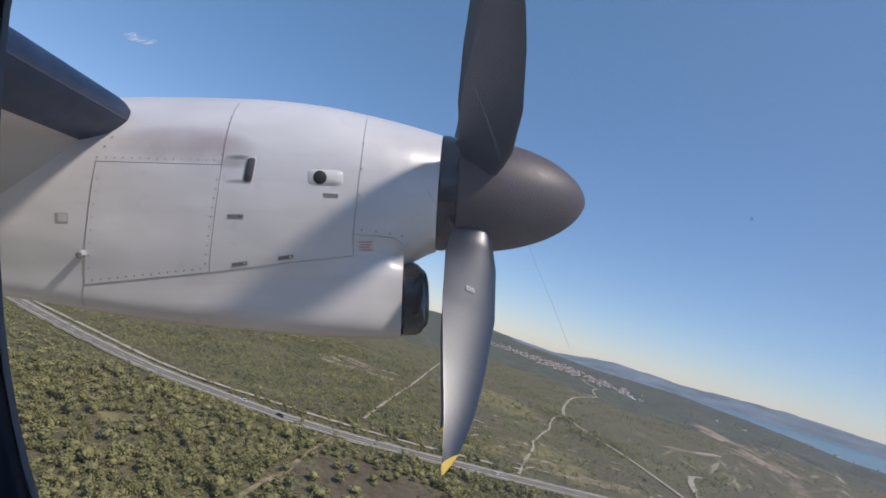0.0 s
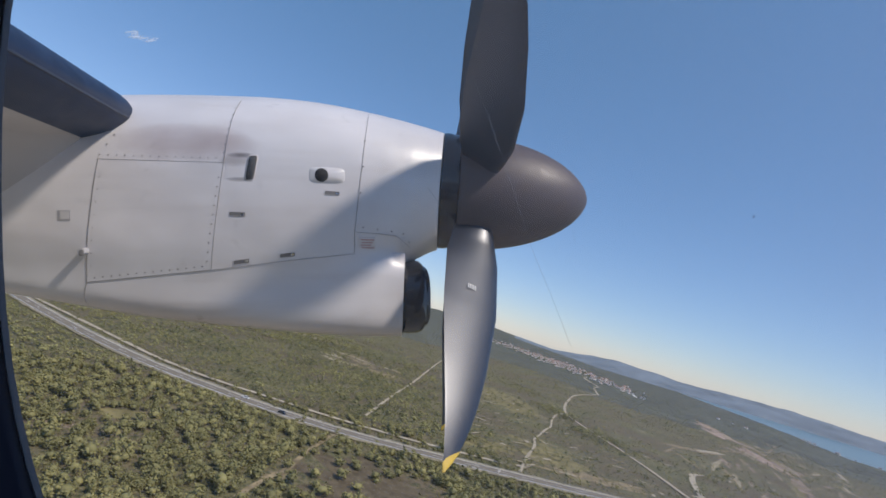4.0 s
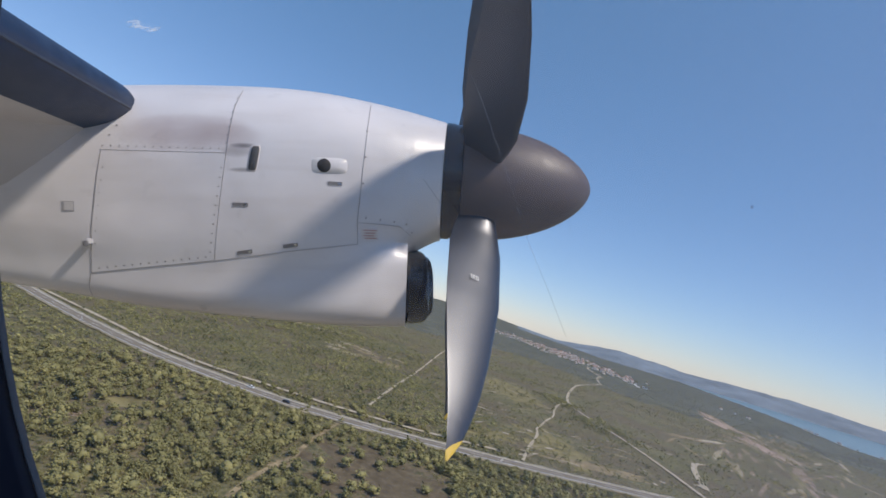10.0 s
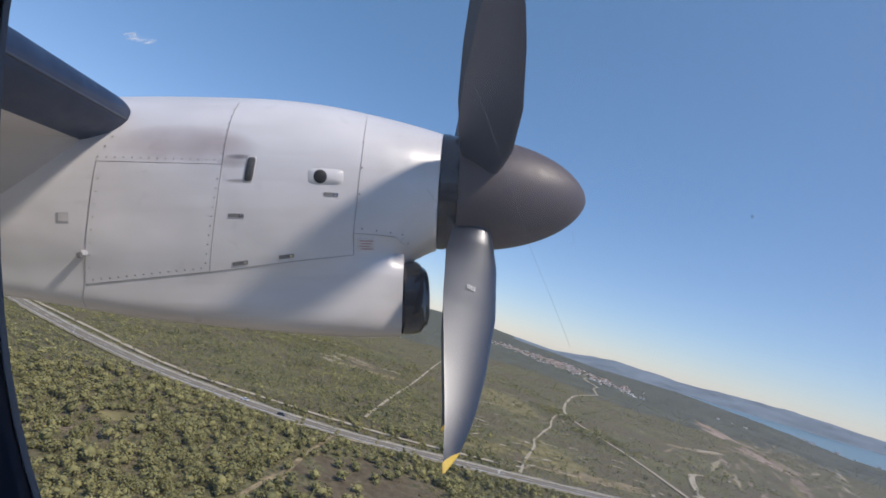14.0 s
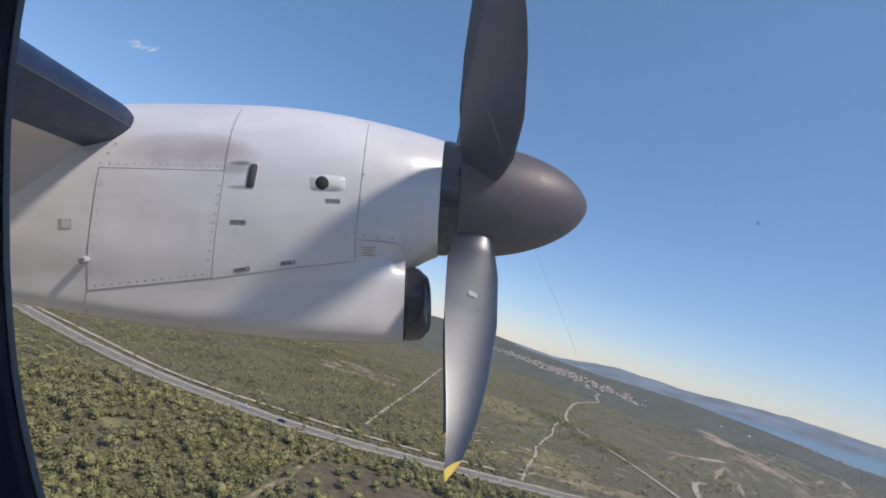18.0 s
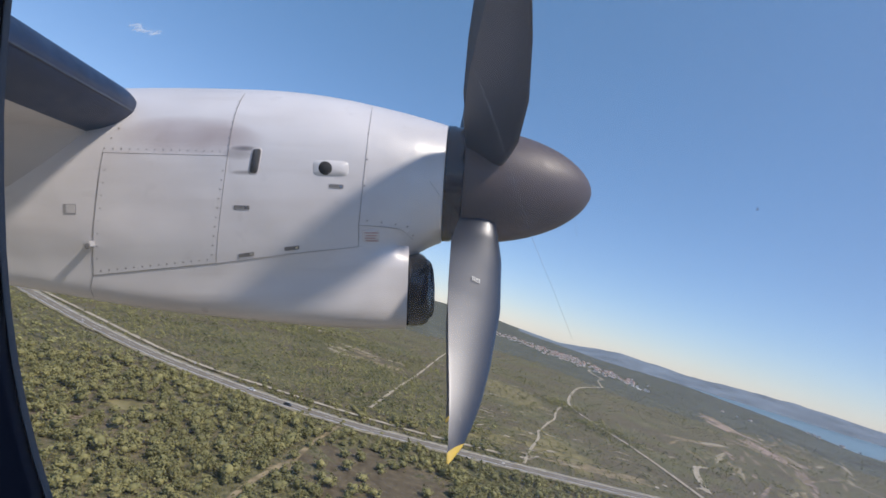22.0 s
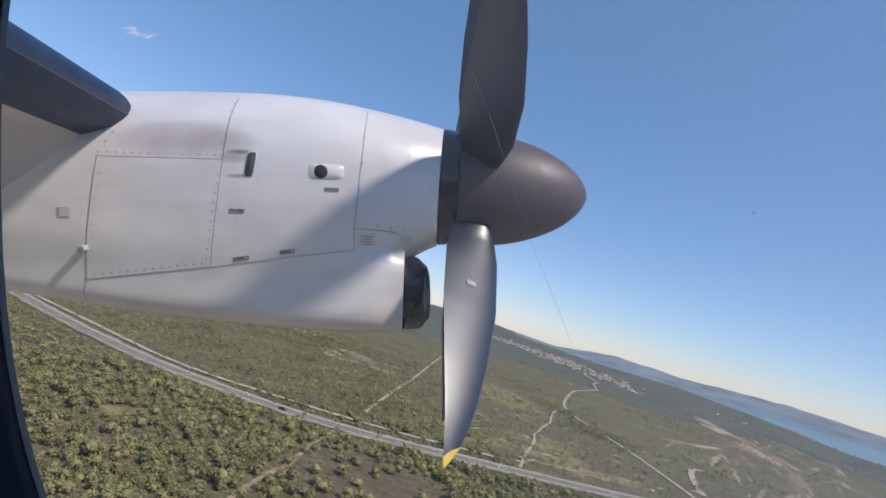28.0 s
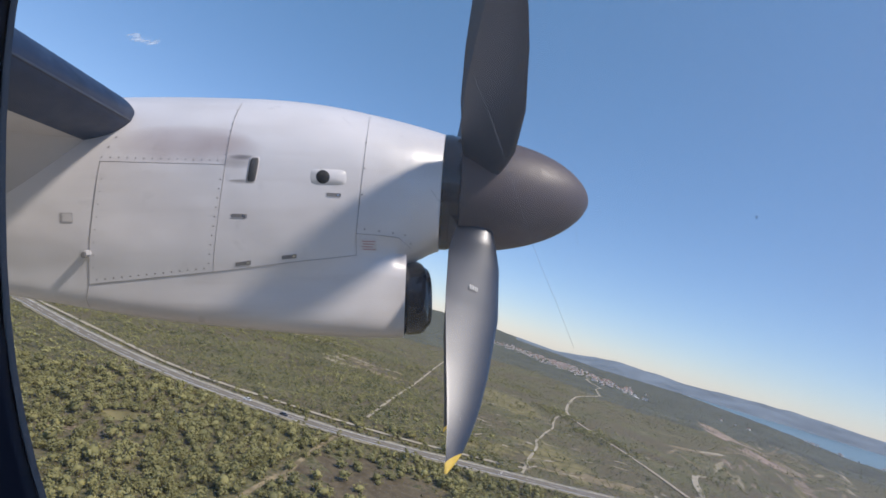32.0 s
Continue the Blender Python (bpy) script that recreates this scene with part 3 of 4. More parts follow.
# worn stagnation line along the boot
seam_pts = []
for i in range(13):
    y = 1.2 + 1.72 * i / 12
    for s_, o_ in ((0.0016, 0.0062), (0.0036, 0.0062), (0.0036, 0.002), (0.0016, 0.002)):
        seam_pts.append((LE.x - s_ * CHORD + o_, y, LE.z + foil(s_, -1) - 0.004 * min(1, s_ * 30) - (o_ - 0.004) * 0.5))
part("boot_seam", seam_pts, [(4 * i + a, 4 * i + (a + 1) % 4, 4 * i + 4 + (a + 1) % 4, 4 * i + 4 + a) for i in range(12) for a in range(4)], plain("worn_rubber", (0.026, 0.035, 0.060), 0.5), wing, "pale worn seam line on the boot")

# ---- the cabin round the camera, with its window ----
CY, CZ, R_OUT, R_IN = -1.22, 0.016, 1.37, 1.315
WX, WZ, HX, HZ = 0.090, 0.016, 0.1852, 0.205


def shell(x, z, r):
    return (x, CY + math.sqrt(max(0.0, r * r - (z - CZ) ** 2)), z)


def tube_point(x, a, r):
    return (x, CY + r * math.cos(a), CZ + r * math.sin(a))


verts, faces = [], []
A0, A1 = math.asin((WZ - 0.34 - CZ) / R_OUT), math.asin((WZ + 0.34 - CZ) / R_OUT)


def sheet(x0, x1, a0, a1, n):
    for r in (R_OUT, R_IN):
        b = len(verts)
        for i in range(n + 1):
            a = a0 + (a1 - a0) * i / n
            verts.extend([tube_point(x0, a, r), tube_point(x1, a, r)])
        faces.extend((b + 2 * i, b + 2 * i + 1, b + 2 * i + 3, b + 2 * i + 2) for i in range(n))


sheet(-2.6, 2.6, A1, A0 + 2 * math.pi, 48)
sheet(-2.6, WX - 0.34, A0, A1, 8)
sheet(WX + 0.34, 2.6, A0, A1, 8)
for x in (-2.6, 2.6):
    b = len(verts)
    verts.extend(tube_point(x, 2 * math.pi * i / 48, R_OUT) for i in range(48))
    faces.append(tuple(range(b, b + 48)))
fuselage = part("fuselage", verts, faces, [PAINT], aircraft, "white painted fuselage barrel")


def window_curve(k, grow=0.0):
    c, q = math.cos(k), math.sin(k)
    return WX + (HX + grow) * math.copysign(abs(c) ** 0.88, c), WZ + (HZ + grow) * math.copysign(abs(q) ** 0.88, q)


N = 96
verts, faces, idx = [], [], []
for r in (R_OUT, R_IN):
    b = len(verts)
    for i in range(N):
        k = 2 * math.pi * i / N
        x, z = window_curve(k, 0.0 if r == R_OUT else 0.012)
        c, q = math.cos(k), math.sin(k)
        e = 0.34 / max(abs(c), abs(q))
        verts += [shell(x, z, r), shell(WX + c * e, WZ + q * e, r)]
    for i in range(N):
        j = (i + 1) % N
        faces.append((b + 2 * i, b + 2 * j, b + 2 * j + 1, b + 2 * i + 1))
        idx.append(0 if r == R_OUT else 1)
for i in range(N):
    j = (i + 1) % N
    faces.append((2 * i, 2 * j, 2 * N + 2 * j, 2 * N + 2 * i))
    idx.append(1)
part("window_panel", verts, faces, [PAINT, TRIM], fuselage, "dark inner window surround", index=idx)
v, f = [], []
for g, r in ((-0.0006, R_OUT - 0.0005), (-0.0006, R_OUT + 0.002), (0.006, R_OUT + 0.002), (0.006, R_OUT - 0.001)):
    v += [shell(*window_curve(2 * math.pi * i / N, g), r) for i in range(N)]
for t in range(3):
    f += [(t * N + i, t * N + (i + 1) % N, (t + 1) * N + (i + 1) % N, (t + 1) * N + i) for i in range(N)]
part("window_rim", v, f, RIM, fuselage, "thin grey metal window rim")

# acrylic pane: clear, with a little haze and a few scratches that catch the sky
k = Mat("window_acrylic", 0.4)
tree = k.t
tree.nodes.remove(k.b)
clear, veil, both = tree.nodes.new("ShaderNodeBsdfTransparent"), tree.nodes.new("ShaderNodeBsdfTranslucent"), tree.nodes.new("ShaderNodeMixShader")
veil.inputs["Color"].default_value = (1.0, 0.92, 0.97, 1)
# sun glare is put into the veil, stronger to the right
gradient = k.math("ADD", k.math("MULTIPLY", k.axis(0), 2.6), k.math("MULTIPLY", k.noise(9, 3), 0.35))
haze = k.ramp(gradient, (0.18, 0.042), (0.68, 0.235))
tree.links.new(haze, both.inputs[0])
tree.links.new(clear.outputs[0], both.inputs[1])
tree.links.new(veil.outputs[0], both.inputs[2])
tree.links.new(both.outputs[0], tree.nodes["Material Output"].inputs["Surface"])
verts, faces = [shell(WX, WZ, R_OUT - 0.003)], []
for g in (0.35, 0.7, 1.0):
    for i in range(N):
        x, z = window_curve(2 * math.pi * i / N, 0.002)
        verts.append(shell(WX + (x - WX) * g, WZ + (z - WZ) * g, R_OUT - 0.003))
faces = [(0, 1 + i, 1 + (i + 1) % N) for i in range(N)]
for t in range(2):
    faces += [(1 + t * N + i, 1 + t * N + N + i, 1 + t * N + N + (i + 1) % N, 1 + t * N + (i + 1) % N) for i in range(N)]
pane = part("window_pane", verts, faces, k.m, fuselage, "clear acrylic window pane, faintly hazy")
pane.visible_shadow = False

# marks on the pane: a long scratch, a short one and a speck of dirt
k = Mat("pane_scratch", 0.8)
tree = k.t
tree.nodes.remove(k.b)
clear, veil, both = tree.nodes.new("ShaderNodeBsdfTransparent"), tree.nodes.new("ShaderNodeBsdfTranslucent"), tree.nodes.new("ShaderNodeMixShader")
veil.inputs["Color"].default_value = (0.9, 0.9, 0.93, 1)
both.inputs[0].default_value = 0.14
tree.links.new(clear.outputs[0], both.inputs[1])
tree.links.new(veil.outputs[0], both.inputs[2])
tree.links.new(both.outputs[0], tree.nodes["Material Output"].inputs["Surface"])
speck = Mat("pane_dirt", 0.9)
speck.set("Base Color", (0.05, 0.05, 0.06, 1)), speck.set("Alpha", 0.3)


def scratch(points, width, name, mat, label):
    v = []
    for x, z in points:
        v += [shell(x - width / 2, z, R_OUT - 0.0036), shell(x + width / 2, z, R_OUT - 0.0036)]
    part(name, v, [(2 * i, 2 * i + 1, 2 * i + 3, 2 * i + 2) for i in range(len(points) - 1)], mat, fuselage, label)


scratch([(0.0365, 0.053), (0.0417, 0.041), (0.0462, 0.0285), (0.0515, 0.0135), (0.0555, 0.001), (0.0588, -0.007), (0.0625, -0.0155), (0.0662, -0.0247), (0.069, -0.032)], 0.00045, "scratch", k.m, "fine pale scratch in the window pane")
scratch([(0.0228, 0.018), (0.0268, 0.0125), (0.031, 0.0066)], 0.0004, "scratch", k.m, "short pale scratch in the window pane")
scratch([(0.070, 0.007), (0.0708, 0.001)], 0.0003, "scratch", k.m, "short scratch in the window pane")
v = [shell(0.1373 + 0.0007 * math.cos(i), 0.0106 + 0.0007 * math.sin(i), R_OUT - 0.0036) for i in np.linspace(0, 5.6, 9)]
part("dirt_speck", v, [tuple(range(9))], speck.m, fuselage, "dark speck of dirt on the window pane")


# ---- the land ----
rng = np.random.default_rng(5)
COAST = [(0, 1500), (1000, 1520), (1290, 1480), (1420, 1335), (1798, 1510), (2290, 1700), (2702, 1800), (3249, 1950), (3848, 2080), (5200, 2330)]
STRAIT = 4330.0          # how far off the opposite shore lies


def coast_x(y):
    return curve_at(COAST, y) + 30 * noise.noise(Vector((y * 0.005, 3, 0))) + 9 * noise.noise(Vector((y * 0.03, 7, 0)))


def across(x, y):
    """Metres behind the opposite shore."""
    return math.hypot(x, y) - STRAIT - 90 * noise.noise(Vector((x * 0.0013, y * 0.0013, 9)))


def land_height(x, y):
    """Flat scrubland, a shore, the strait, and hills beyond."""
    r = math.hypot(x, y)
    swell = 1.2 * noise.noise(Vector((x * 0.008, y * 0.008, 0))) * min(1, max(0, (r - 500) / 800))
    d = coast_x(y) - x if y > -400 else 900.0
    e = across(x, y)
    # the inland hills sink towards the headland
    inland = min(1.0, max(0.0, (0.36 - math.atan2(x, y)) / 0.24)) if y > 0 else 1.0
    low = -12.0
    if d > 0:
        hills = 0.0
        if r > 1500:
            h = noise.fractal(Vector((x * 0.0011, y * 0.0011, 2)), 1.0, 2.0, 4)
            hills = min(1, (r - 1500) / 2200) * (2 + 12 * h) * (0.3 + 0.7 * inland)
            hills += (80 + 14 * h) * inland * min(1.0, max(0.0, (r - 2900) / 1950)) ** 1.3
        low = (swell + max(-1.0, hills)) * min(1.0, d / 500) - 3.0 * (1 - min(1.0, d / 25))
    if e < 0 or y < -400 or x < 0:
        return low
    rise = min(1.0, e / 420) * min(1.0, max(0.0, (math.atan2(x, y) - 0.18) / 0.2))
    return max(low, -6 + rise ** 0.8 * (88 + 30 * noise.fractal(Vector((x * 0.0014, y * 0.0014, 5)), 1.0, 2.0, 4)) + 6 * noise.noise(Vector((x * 0.01, y * 0.01, 1))) * rise)


radii = [0.0] + [40 * 1.034 ** i for i in range(146)]
radii = [r for r in radii if r < 4850] + [4880]
SPOKES = 420
verts = [(0, 0, land_height(0, 0))]
for r in radii[1:]:
    for k in range(SPOKES):
        # twice as many spokes ahead as behind
        a = 2 * math.pi * k / SPOKES
        a = a - 0.55 * math.sin(a)
        x, y = r * math.sin(a), r * math.cos(a)
        verts.append((x, y, land_height(x, y)))
faces = [(0, 1 + k, 1 + (k + 1) % SPOKES) for k in range(SPOKES)]
for i in range(len(radii) - 2):
    b = 1 + i * SPOKES
    faces += [(b + k, b + SPOKES + k, b + SPOKES + (k + 1) % SPOKES, b + (k + 1) % SPOKES) for k in range(SPOKES)]
# both far colours are greyed to carry the haze of distance
HAZED_KARST = plain("hazed_karst_hillside", (0.177, 0.212, 0.247), 0.95, scale=0.006, vary=0.25, spec=0.2)
far_land = plain("hazed_upland_woods", (0.106, 0.108, 0.084), 0.95, scale=0.012, vary=0.4, spec=0.1)


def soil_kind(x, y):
    """Scrub, hazed far hills, hazed upland woods, or the mown airfield that the aircraft has just left."""
    # airfield grass lies out of view, pale to bounce light onto the cowling
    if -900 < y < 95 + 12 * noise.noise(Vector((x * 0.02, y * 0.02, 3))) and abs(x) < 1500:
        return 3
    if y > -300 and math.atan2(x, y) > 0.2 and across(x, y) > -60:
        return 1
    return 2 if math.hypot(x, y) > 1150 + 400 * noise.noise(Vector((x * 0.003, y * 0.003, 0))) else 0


ground = tagged(part("ground", verts, faces, [GROUND, HAZED_KARST, far_land, DRY_GRASS], index=[soil_kind(verts[q[2]][0], verts[q[2]][1]) for q in faces], fix=False),
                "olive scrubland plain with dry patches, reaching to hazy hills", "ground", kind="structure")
v = [(300, -600, -4.2), (4800, -600, -4.2), (4800, 4850, -4.2), (300, 4850, -4.2)]
tagged(part("water", v, [(0, 1, 2, 3)], SEA, fix=False), "calm blue strait between the shore and the far hills", "sea", kind="structure")


def spline(points, step=8.0):
    """A smooth line through the points."""
    p = [Vector(q) for q in points]
    p = [p[0] * 2 - p[1]] + p + [p[-1] * 2 - p[-2]]
    out = []
    for a, b, c, d in zip(p, p[1:], p[2:], p[3:]):
        n = max(2, int((c - b).length / step))
        for i in range(n):
            t = i / n
            out.append(0.5 * (2 * b + (c - a) * t + (2 * a - 5 * b + 4 * c - d) * t * t + (3 * b - a - 3 * c + d) * t ** 3))
    return out + [p[-2]]


def strip(line, left, right, up, ragged=0.0, seed=0):
    """A band along a line between two offsets, over the land."""
    verts, faces = [], []
    for i, q in enumerate(line):
        a, b = line[max(0, i - 1)], line[min(len(line) - 1, i + 1)]
        t = (b - a).normalized()
        nrm = Vector((-t.y, t.x))
        for o, s in ((left, 1), (right, 2)):
            e = q + nrm * (o + ragged * noise.noise(Vector((i * 0.6, s * 9 + seed, 0))))
            verts.append((e.x, e.y, land_height(e.x, e.y) + up))
    faces = [(2 * i, 2 * i + 1, 2 * i + 3, 2 * i + 2) for i in range(len(line) - 1)]
    return verts, faces


def band(name, line, left, right, up, mat, label, category, ragged=0.0, kind="structure", parent=None):
    ob = part(name, *strip(line, left, right, up, ragged, len(name)), mat, parent, fix=False)
    return tagged(ob, label, category, kind=kind) if not parent else ob


MAIN = spline([(-900, 760), (-520, 520), (-380, 424), (-288, 365), (-230, 331), (-188, 309), (-136, 286), (-88, 273), (-55, 267), (-24, 265), (7, 267), (38, 271), (71, 276), (103, 281), (158, 291), (219, 306), (400, 352)])
band("verge", MAIN, 7.6, -7.0, 0.62, VERGE, "dusty mown verge along the main road", "verge", 2.2)
road = band("road", MAIN, 4.7, -4.7, 0.74, ROAD, "grey asphalt main road with worn white lines", "road")
for o in (4.1, -4.1):
    band("edge_line", MAIN, o + 0.3, o - 0.3, 0.82, WHITE, "", "", parent=road)
for i in range(2, len(MAIN) - 2, 2):
    band("lane_dash", MAIN[i:i + 2], 0.15, -0.15, 0.82, WHITE, "", "", parent=road)
for o in (5.3, -5.3):
    band("guard_rail", MAIN, o + 0.12, o - 0.12, 1.35, STEEL, "", "", parent=road)
SIDE = spline([(-420, 462), (-289, 379), (-246, 356), (-197, 331), (-172, 318), (-144, 304), (-114, 295), (-89, 291), (-65, 289), (-44, 287), (-14, 286), (12, 287), (37, 290), (70, 295)])
band("service_track", SIDE, 2.0, -1.7, 0.66, GRAVEL, "pale gravel service track beside the main road", "track", 0.9)
TRACK = spline([(400, 1030), (380, 993), (349, 946), (300, 865), (252, 749), (218, 655), (203, 600), (200, 557), (205, 498), (211, 450), (213, 403), (213, 362), (212, 306)])
band("gravel_road", TRACK, 1.8, -1.8, 0.70, GRAVEL, "winding pale gravel road through the scrub", "road", 0.5)
band("footpath", spline([(201, 596), (179, 559), (160, 510), (149, 473), (134, 440), (121, 409), (112, 388), (108, 368), (92, 325), (80, 288)]), 1.0, -0.9, 0.64, GRAVEL, "narrow winding dirt path", "path", 0.7)
PATH = spline([(-15, 312), (-3, 400), (13, 502), (35, 665), (59, 832), (100, 1100)])
band("footpath", PATH, 1.1, -1.0, 0.60, GRAVEL, "narrow straight dirt path", "path", 0.4)
band("gravel_road", spline([(520, 1330), (470, 1230), (430, 1110), (400, 1030), (330, 1000)]), 2.4, -2.4, 0.60, GRAVEL, "pale lane leading to the village", "road", 0.5)
band("gravel_road", spline([(640, 1930), (600, 1800), (612, 1700), (560, 1560), (520, 1330)]), 4.0, -4.0, 0.68, GRAVEL, "pale lane among the village houses", "road", 0.8)
band("gravel_road", spline([(228, 350), (250, 402), (271, 438), (290, 449)]), 2.6, -2.4, 0.64, GRAVEL, "short pale gravel lane with a sharp bend", "road", 0.5)
band("gravel_road", spline([(715, 770), (735, 800), (769, 847), (765, 880)]), 3.0, -3.0, 0.64, GRAVEL, "pale farm lane above the shore", "road", 0.5)


LAID = []


# unseen runway behind, part of the pale ground that brightens the cowling
AIRSTRIP = [Vector((-1400 + 40 * i, -150)) for i in range(71)]
runway = band("runway", AIRSTRIP, 23, -23, 0.30, plain("runway_concrete", (0.25, 0.235, 0.215), 0.9, scale=0.1, vary=0.2), "pale grey runway with white edge lines", "runway")
for o in (21, -21):
    band("edge_line", AIRSTRIP, o + 0.45, o - 0.45, 0.36, WHITE, "", "", parent=runway)


def field(name, cx, cy, rx, ry, turn, mat, label, seed):
    """A patch of ground with an uneven edge, a little higher than the one before."""
    n = 44
    up = 0.03 + 0.003 * len(LAID)
    LAID.append(name)
    verts = [(cx, cy, land_height(cx, cy) + up)]
    for k in range(n):
        a = 2 * math.pi * k / n
        s = 1 + 0.75 * noise.fractal(Vector((math.cos(a) * 2.2, math.sin(a) * 2.2, seed)), 0.8, 2.0, 4)
        u, w = rx * s * math.cos(a), ry * s * math.sin(a)
        x = cx + u * math.cos(turn) - w * math.sin(turn)
        y = cy + u * math.sin(turn) + w * math.cos(turn)
        verts.append((x, y, land_height(x, y) + up))
    faces = [(0, 1 + k, 1 + (k + 1) % n) for k in range(n)]
    return tagged(part(name, verts, faces, mat, fix=False), label, "field", kind="structure")


LOW_PATH = spline([(-25, 257), (-27, 248), (-31, 219), (-33, 195), (-36, 186), (-39, 172), (-42, 140)])
band("footpath", LOW_PATH, 1.1, -1.0, 0.58, SAND, "sandy path from the road into the oaks", "path", 0.6)
field("field", -34, 190, 5.5, 3, 0.9, SAND, "bare sandy turning place on the path", 1)
field("field", 0, 203, 31, 30, 0.5, FALLOW, "dark brown bare field by the oaks", 17)
# the large pale patch is out of view, added to bounce light upwards
field("field", -40, 22, 120, 48, 0.1, plain("bare_limestone_soil", (0.34, 0.29, 0.235), 0.95, scale=0.08, vary=0.3, spec=0.2), "bare pale sandy ground beside the airfield", 5)
field("field", -103, 206, 12, 5, 0.6, MEADOW, "grassy clearing among oaks", 16)
field("field", -118, 176, 13, 5, 0.5, SOIL, "brown bare patch among shrubs", 2)
for i, (cx, cy, rx, ry, turn, m, word) in enumerate([
        (606, 905, 240, 26, 1.24, CLAY, "pinkish-brown ploughed strip field"), (640, 960, 200, 9, 1.24, SAND, "pale pinkish fallow strip"), (372, 612, 58, 8, 0.45, SAND, "pale stony strip"),
        (400, 630, 46, 5, 0.6, GRAVEL, "white stony strip"), (-60, 548, 30, 4, -0.4, VERGE, "pale stony clearing"),
        (-140, 612, 90, 9, 0.25, VERGE, "pale stony strip"), (-150, 640, 110, 8, 0.2, MEADOW, "dry grass meadow"), (118, 560, 34, 66, 0.2, MEADOW, "dry grass meadow among scrub"),
        (118, 350, 22, 36, 0.1, MEADOW, "dry grass meadow by the road"), (140, 322, 40, 8, 0.2, SAND, "dry sandy strip by the road"), (60, 330, 26, 16, 0.2, MEADOW, "dry grass meadow"),
        (660, 1420, 50, 6, 1.3, WHITE, "white quarry strip"), (560, 700, 80, 12, 1.1, SOIL, "brown ploughed field"), (470, 560, 70, 8, 1.0, SOIL, "brown ploughed strip")]):
    field("field", cx, cy, rx, ry, turn, m, word, 120 + i)
# bare sandy ground showing between the shrubs of one clearing
for i in range(16):
    field("field", -37 + 26 * rng.normal(), 520 + 22 * rng.normal(), rng.uniform(5, 16), rng.uniform(2.5, 8), -0.5 + 0.4 * rng.normal(), SAND if i % 3 else VERGE, "small sandy clearing in the scrub", 160 + i)
# narrow strip fields above the shore
for i in range(100):
    u, w = rng.random(), rng.normal()
    cx, cy = 300 + 520 * u, 400 + 600 * u + 90 * w
    if coast_x(cy) - cx > 60:
        m, word = ((SOIL, "brown ploughed"), (SAND, "pale fallow"), (MEADOW, "dry grass"), (VERGE, "dusty"))[int(rng.integers(0, 4))]
        field("field", cx, cy, rng.uniform(14, 56), rng.uniform(1.2, 4.0), 1.1 + 0.25 * rng.normal(), m, word + " narrow strip field", 20 + i)
for i in range(14):
    cx, cy = -260 + 330 * rng.random(), 640 + 420 * rng.random()
    field("field", cx, cy, rng.uniform(20, 60), rng.uniform(1.2, 4), 0.5 + 0.5 * rng.normal(), MEADOW if i % 3 else SAND, "pale stony strip in the scrub", 90 + i)

# streaks of dry grass and bare stones over the open ground, too many to count
verts, faces = [], []
for i in range(280):
    u = rng.random()
    if i % 3:
        cx, cy = 40 + 150 * rng.random(), 300 + 330 * u
    else:
        cx, cy = 260 + 420 * u + 40 * rng.normal(), 420 + 560 * u + 80 * rng.normal()
    if cx > coast_x(cy) - 60 or min((cx - q.x) ** 2 + (cy - q.y) ** 2 for q in MAIN) < 200:
        continue
    turn, rx, ry = (0.35 if cx < 240 else 1.05) + 0.35 * rng.normal(), rng.uniform(1.5, 7), rng.uniform(0.5, 1.9)
    b, n = len(verts), 14
    for k in range(n):
        a = 2 * math.pi * k / n
        s = 1 + 0.8 * noise.noise(Vector((math.cos(a) * 2, math.sin(a) * 2, i * 3.1)))
        p, q = rx * s * math.cos(a), ry * s * math.sin(a) + 0.12 * rx * math.sin(1.3 * math.cos(a) + i)
        x, y = cx + p * math.cos(turn) - q * math.sin(turn), cy + p * math.sin(turn) + q * math.cos(turn)
        verts.append((x, y, land_height(x, y) + 0.56))
    faces.append(tuple(range(b, b + n)))
shades = [int(q) for q in rng.integers(0, 3, len(faces))]
tagged(part("dry_streaks", verts, faces, [GRAVEL, VERGE, MEADOW], index=shades, fix=False), "pale streaks of dry grass and stony soil on the plain", "dry grass", kind="stuff")

# ---- trees ----


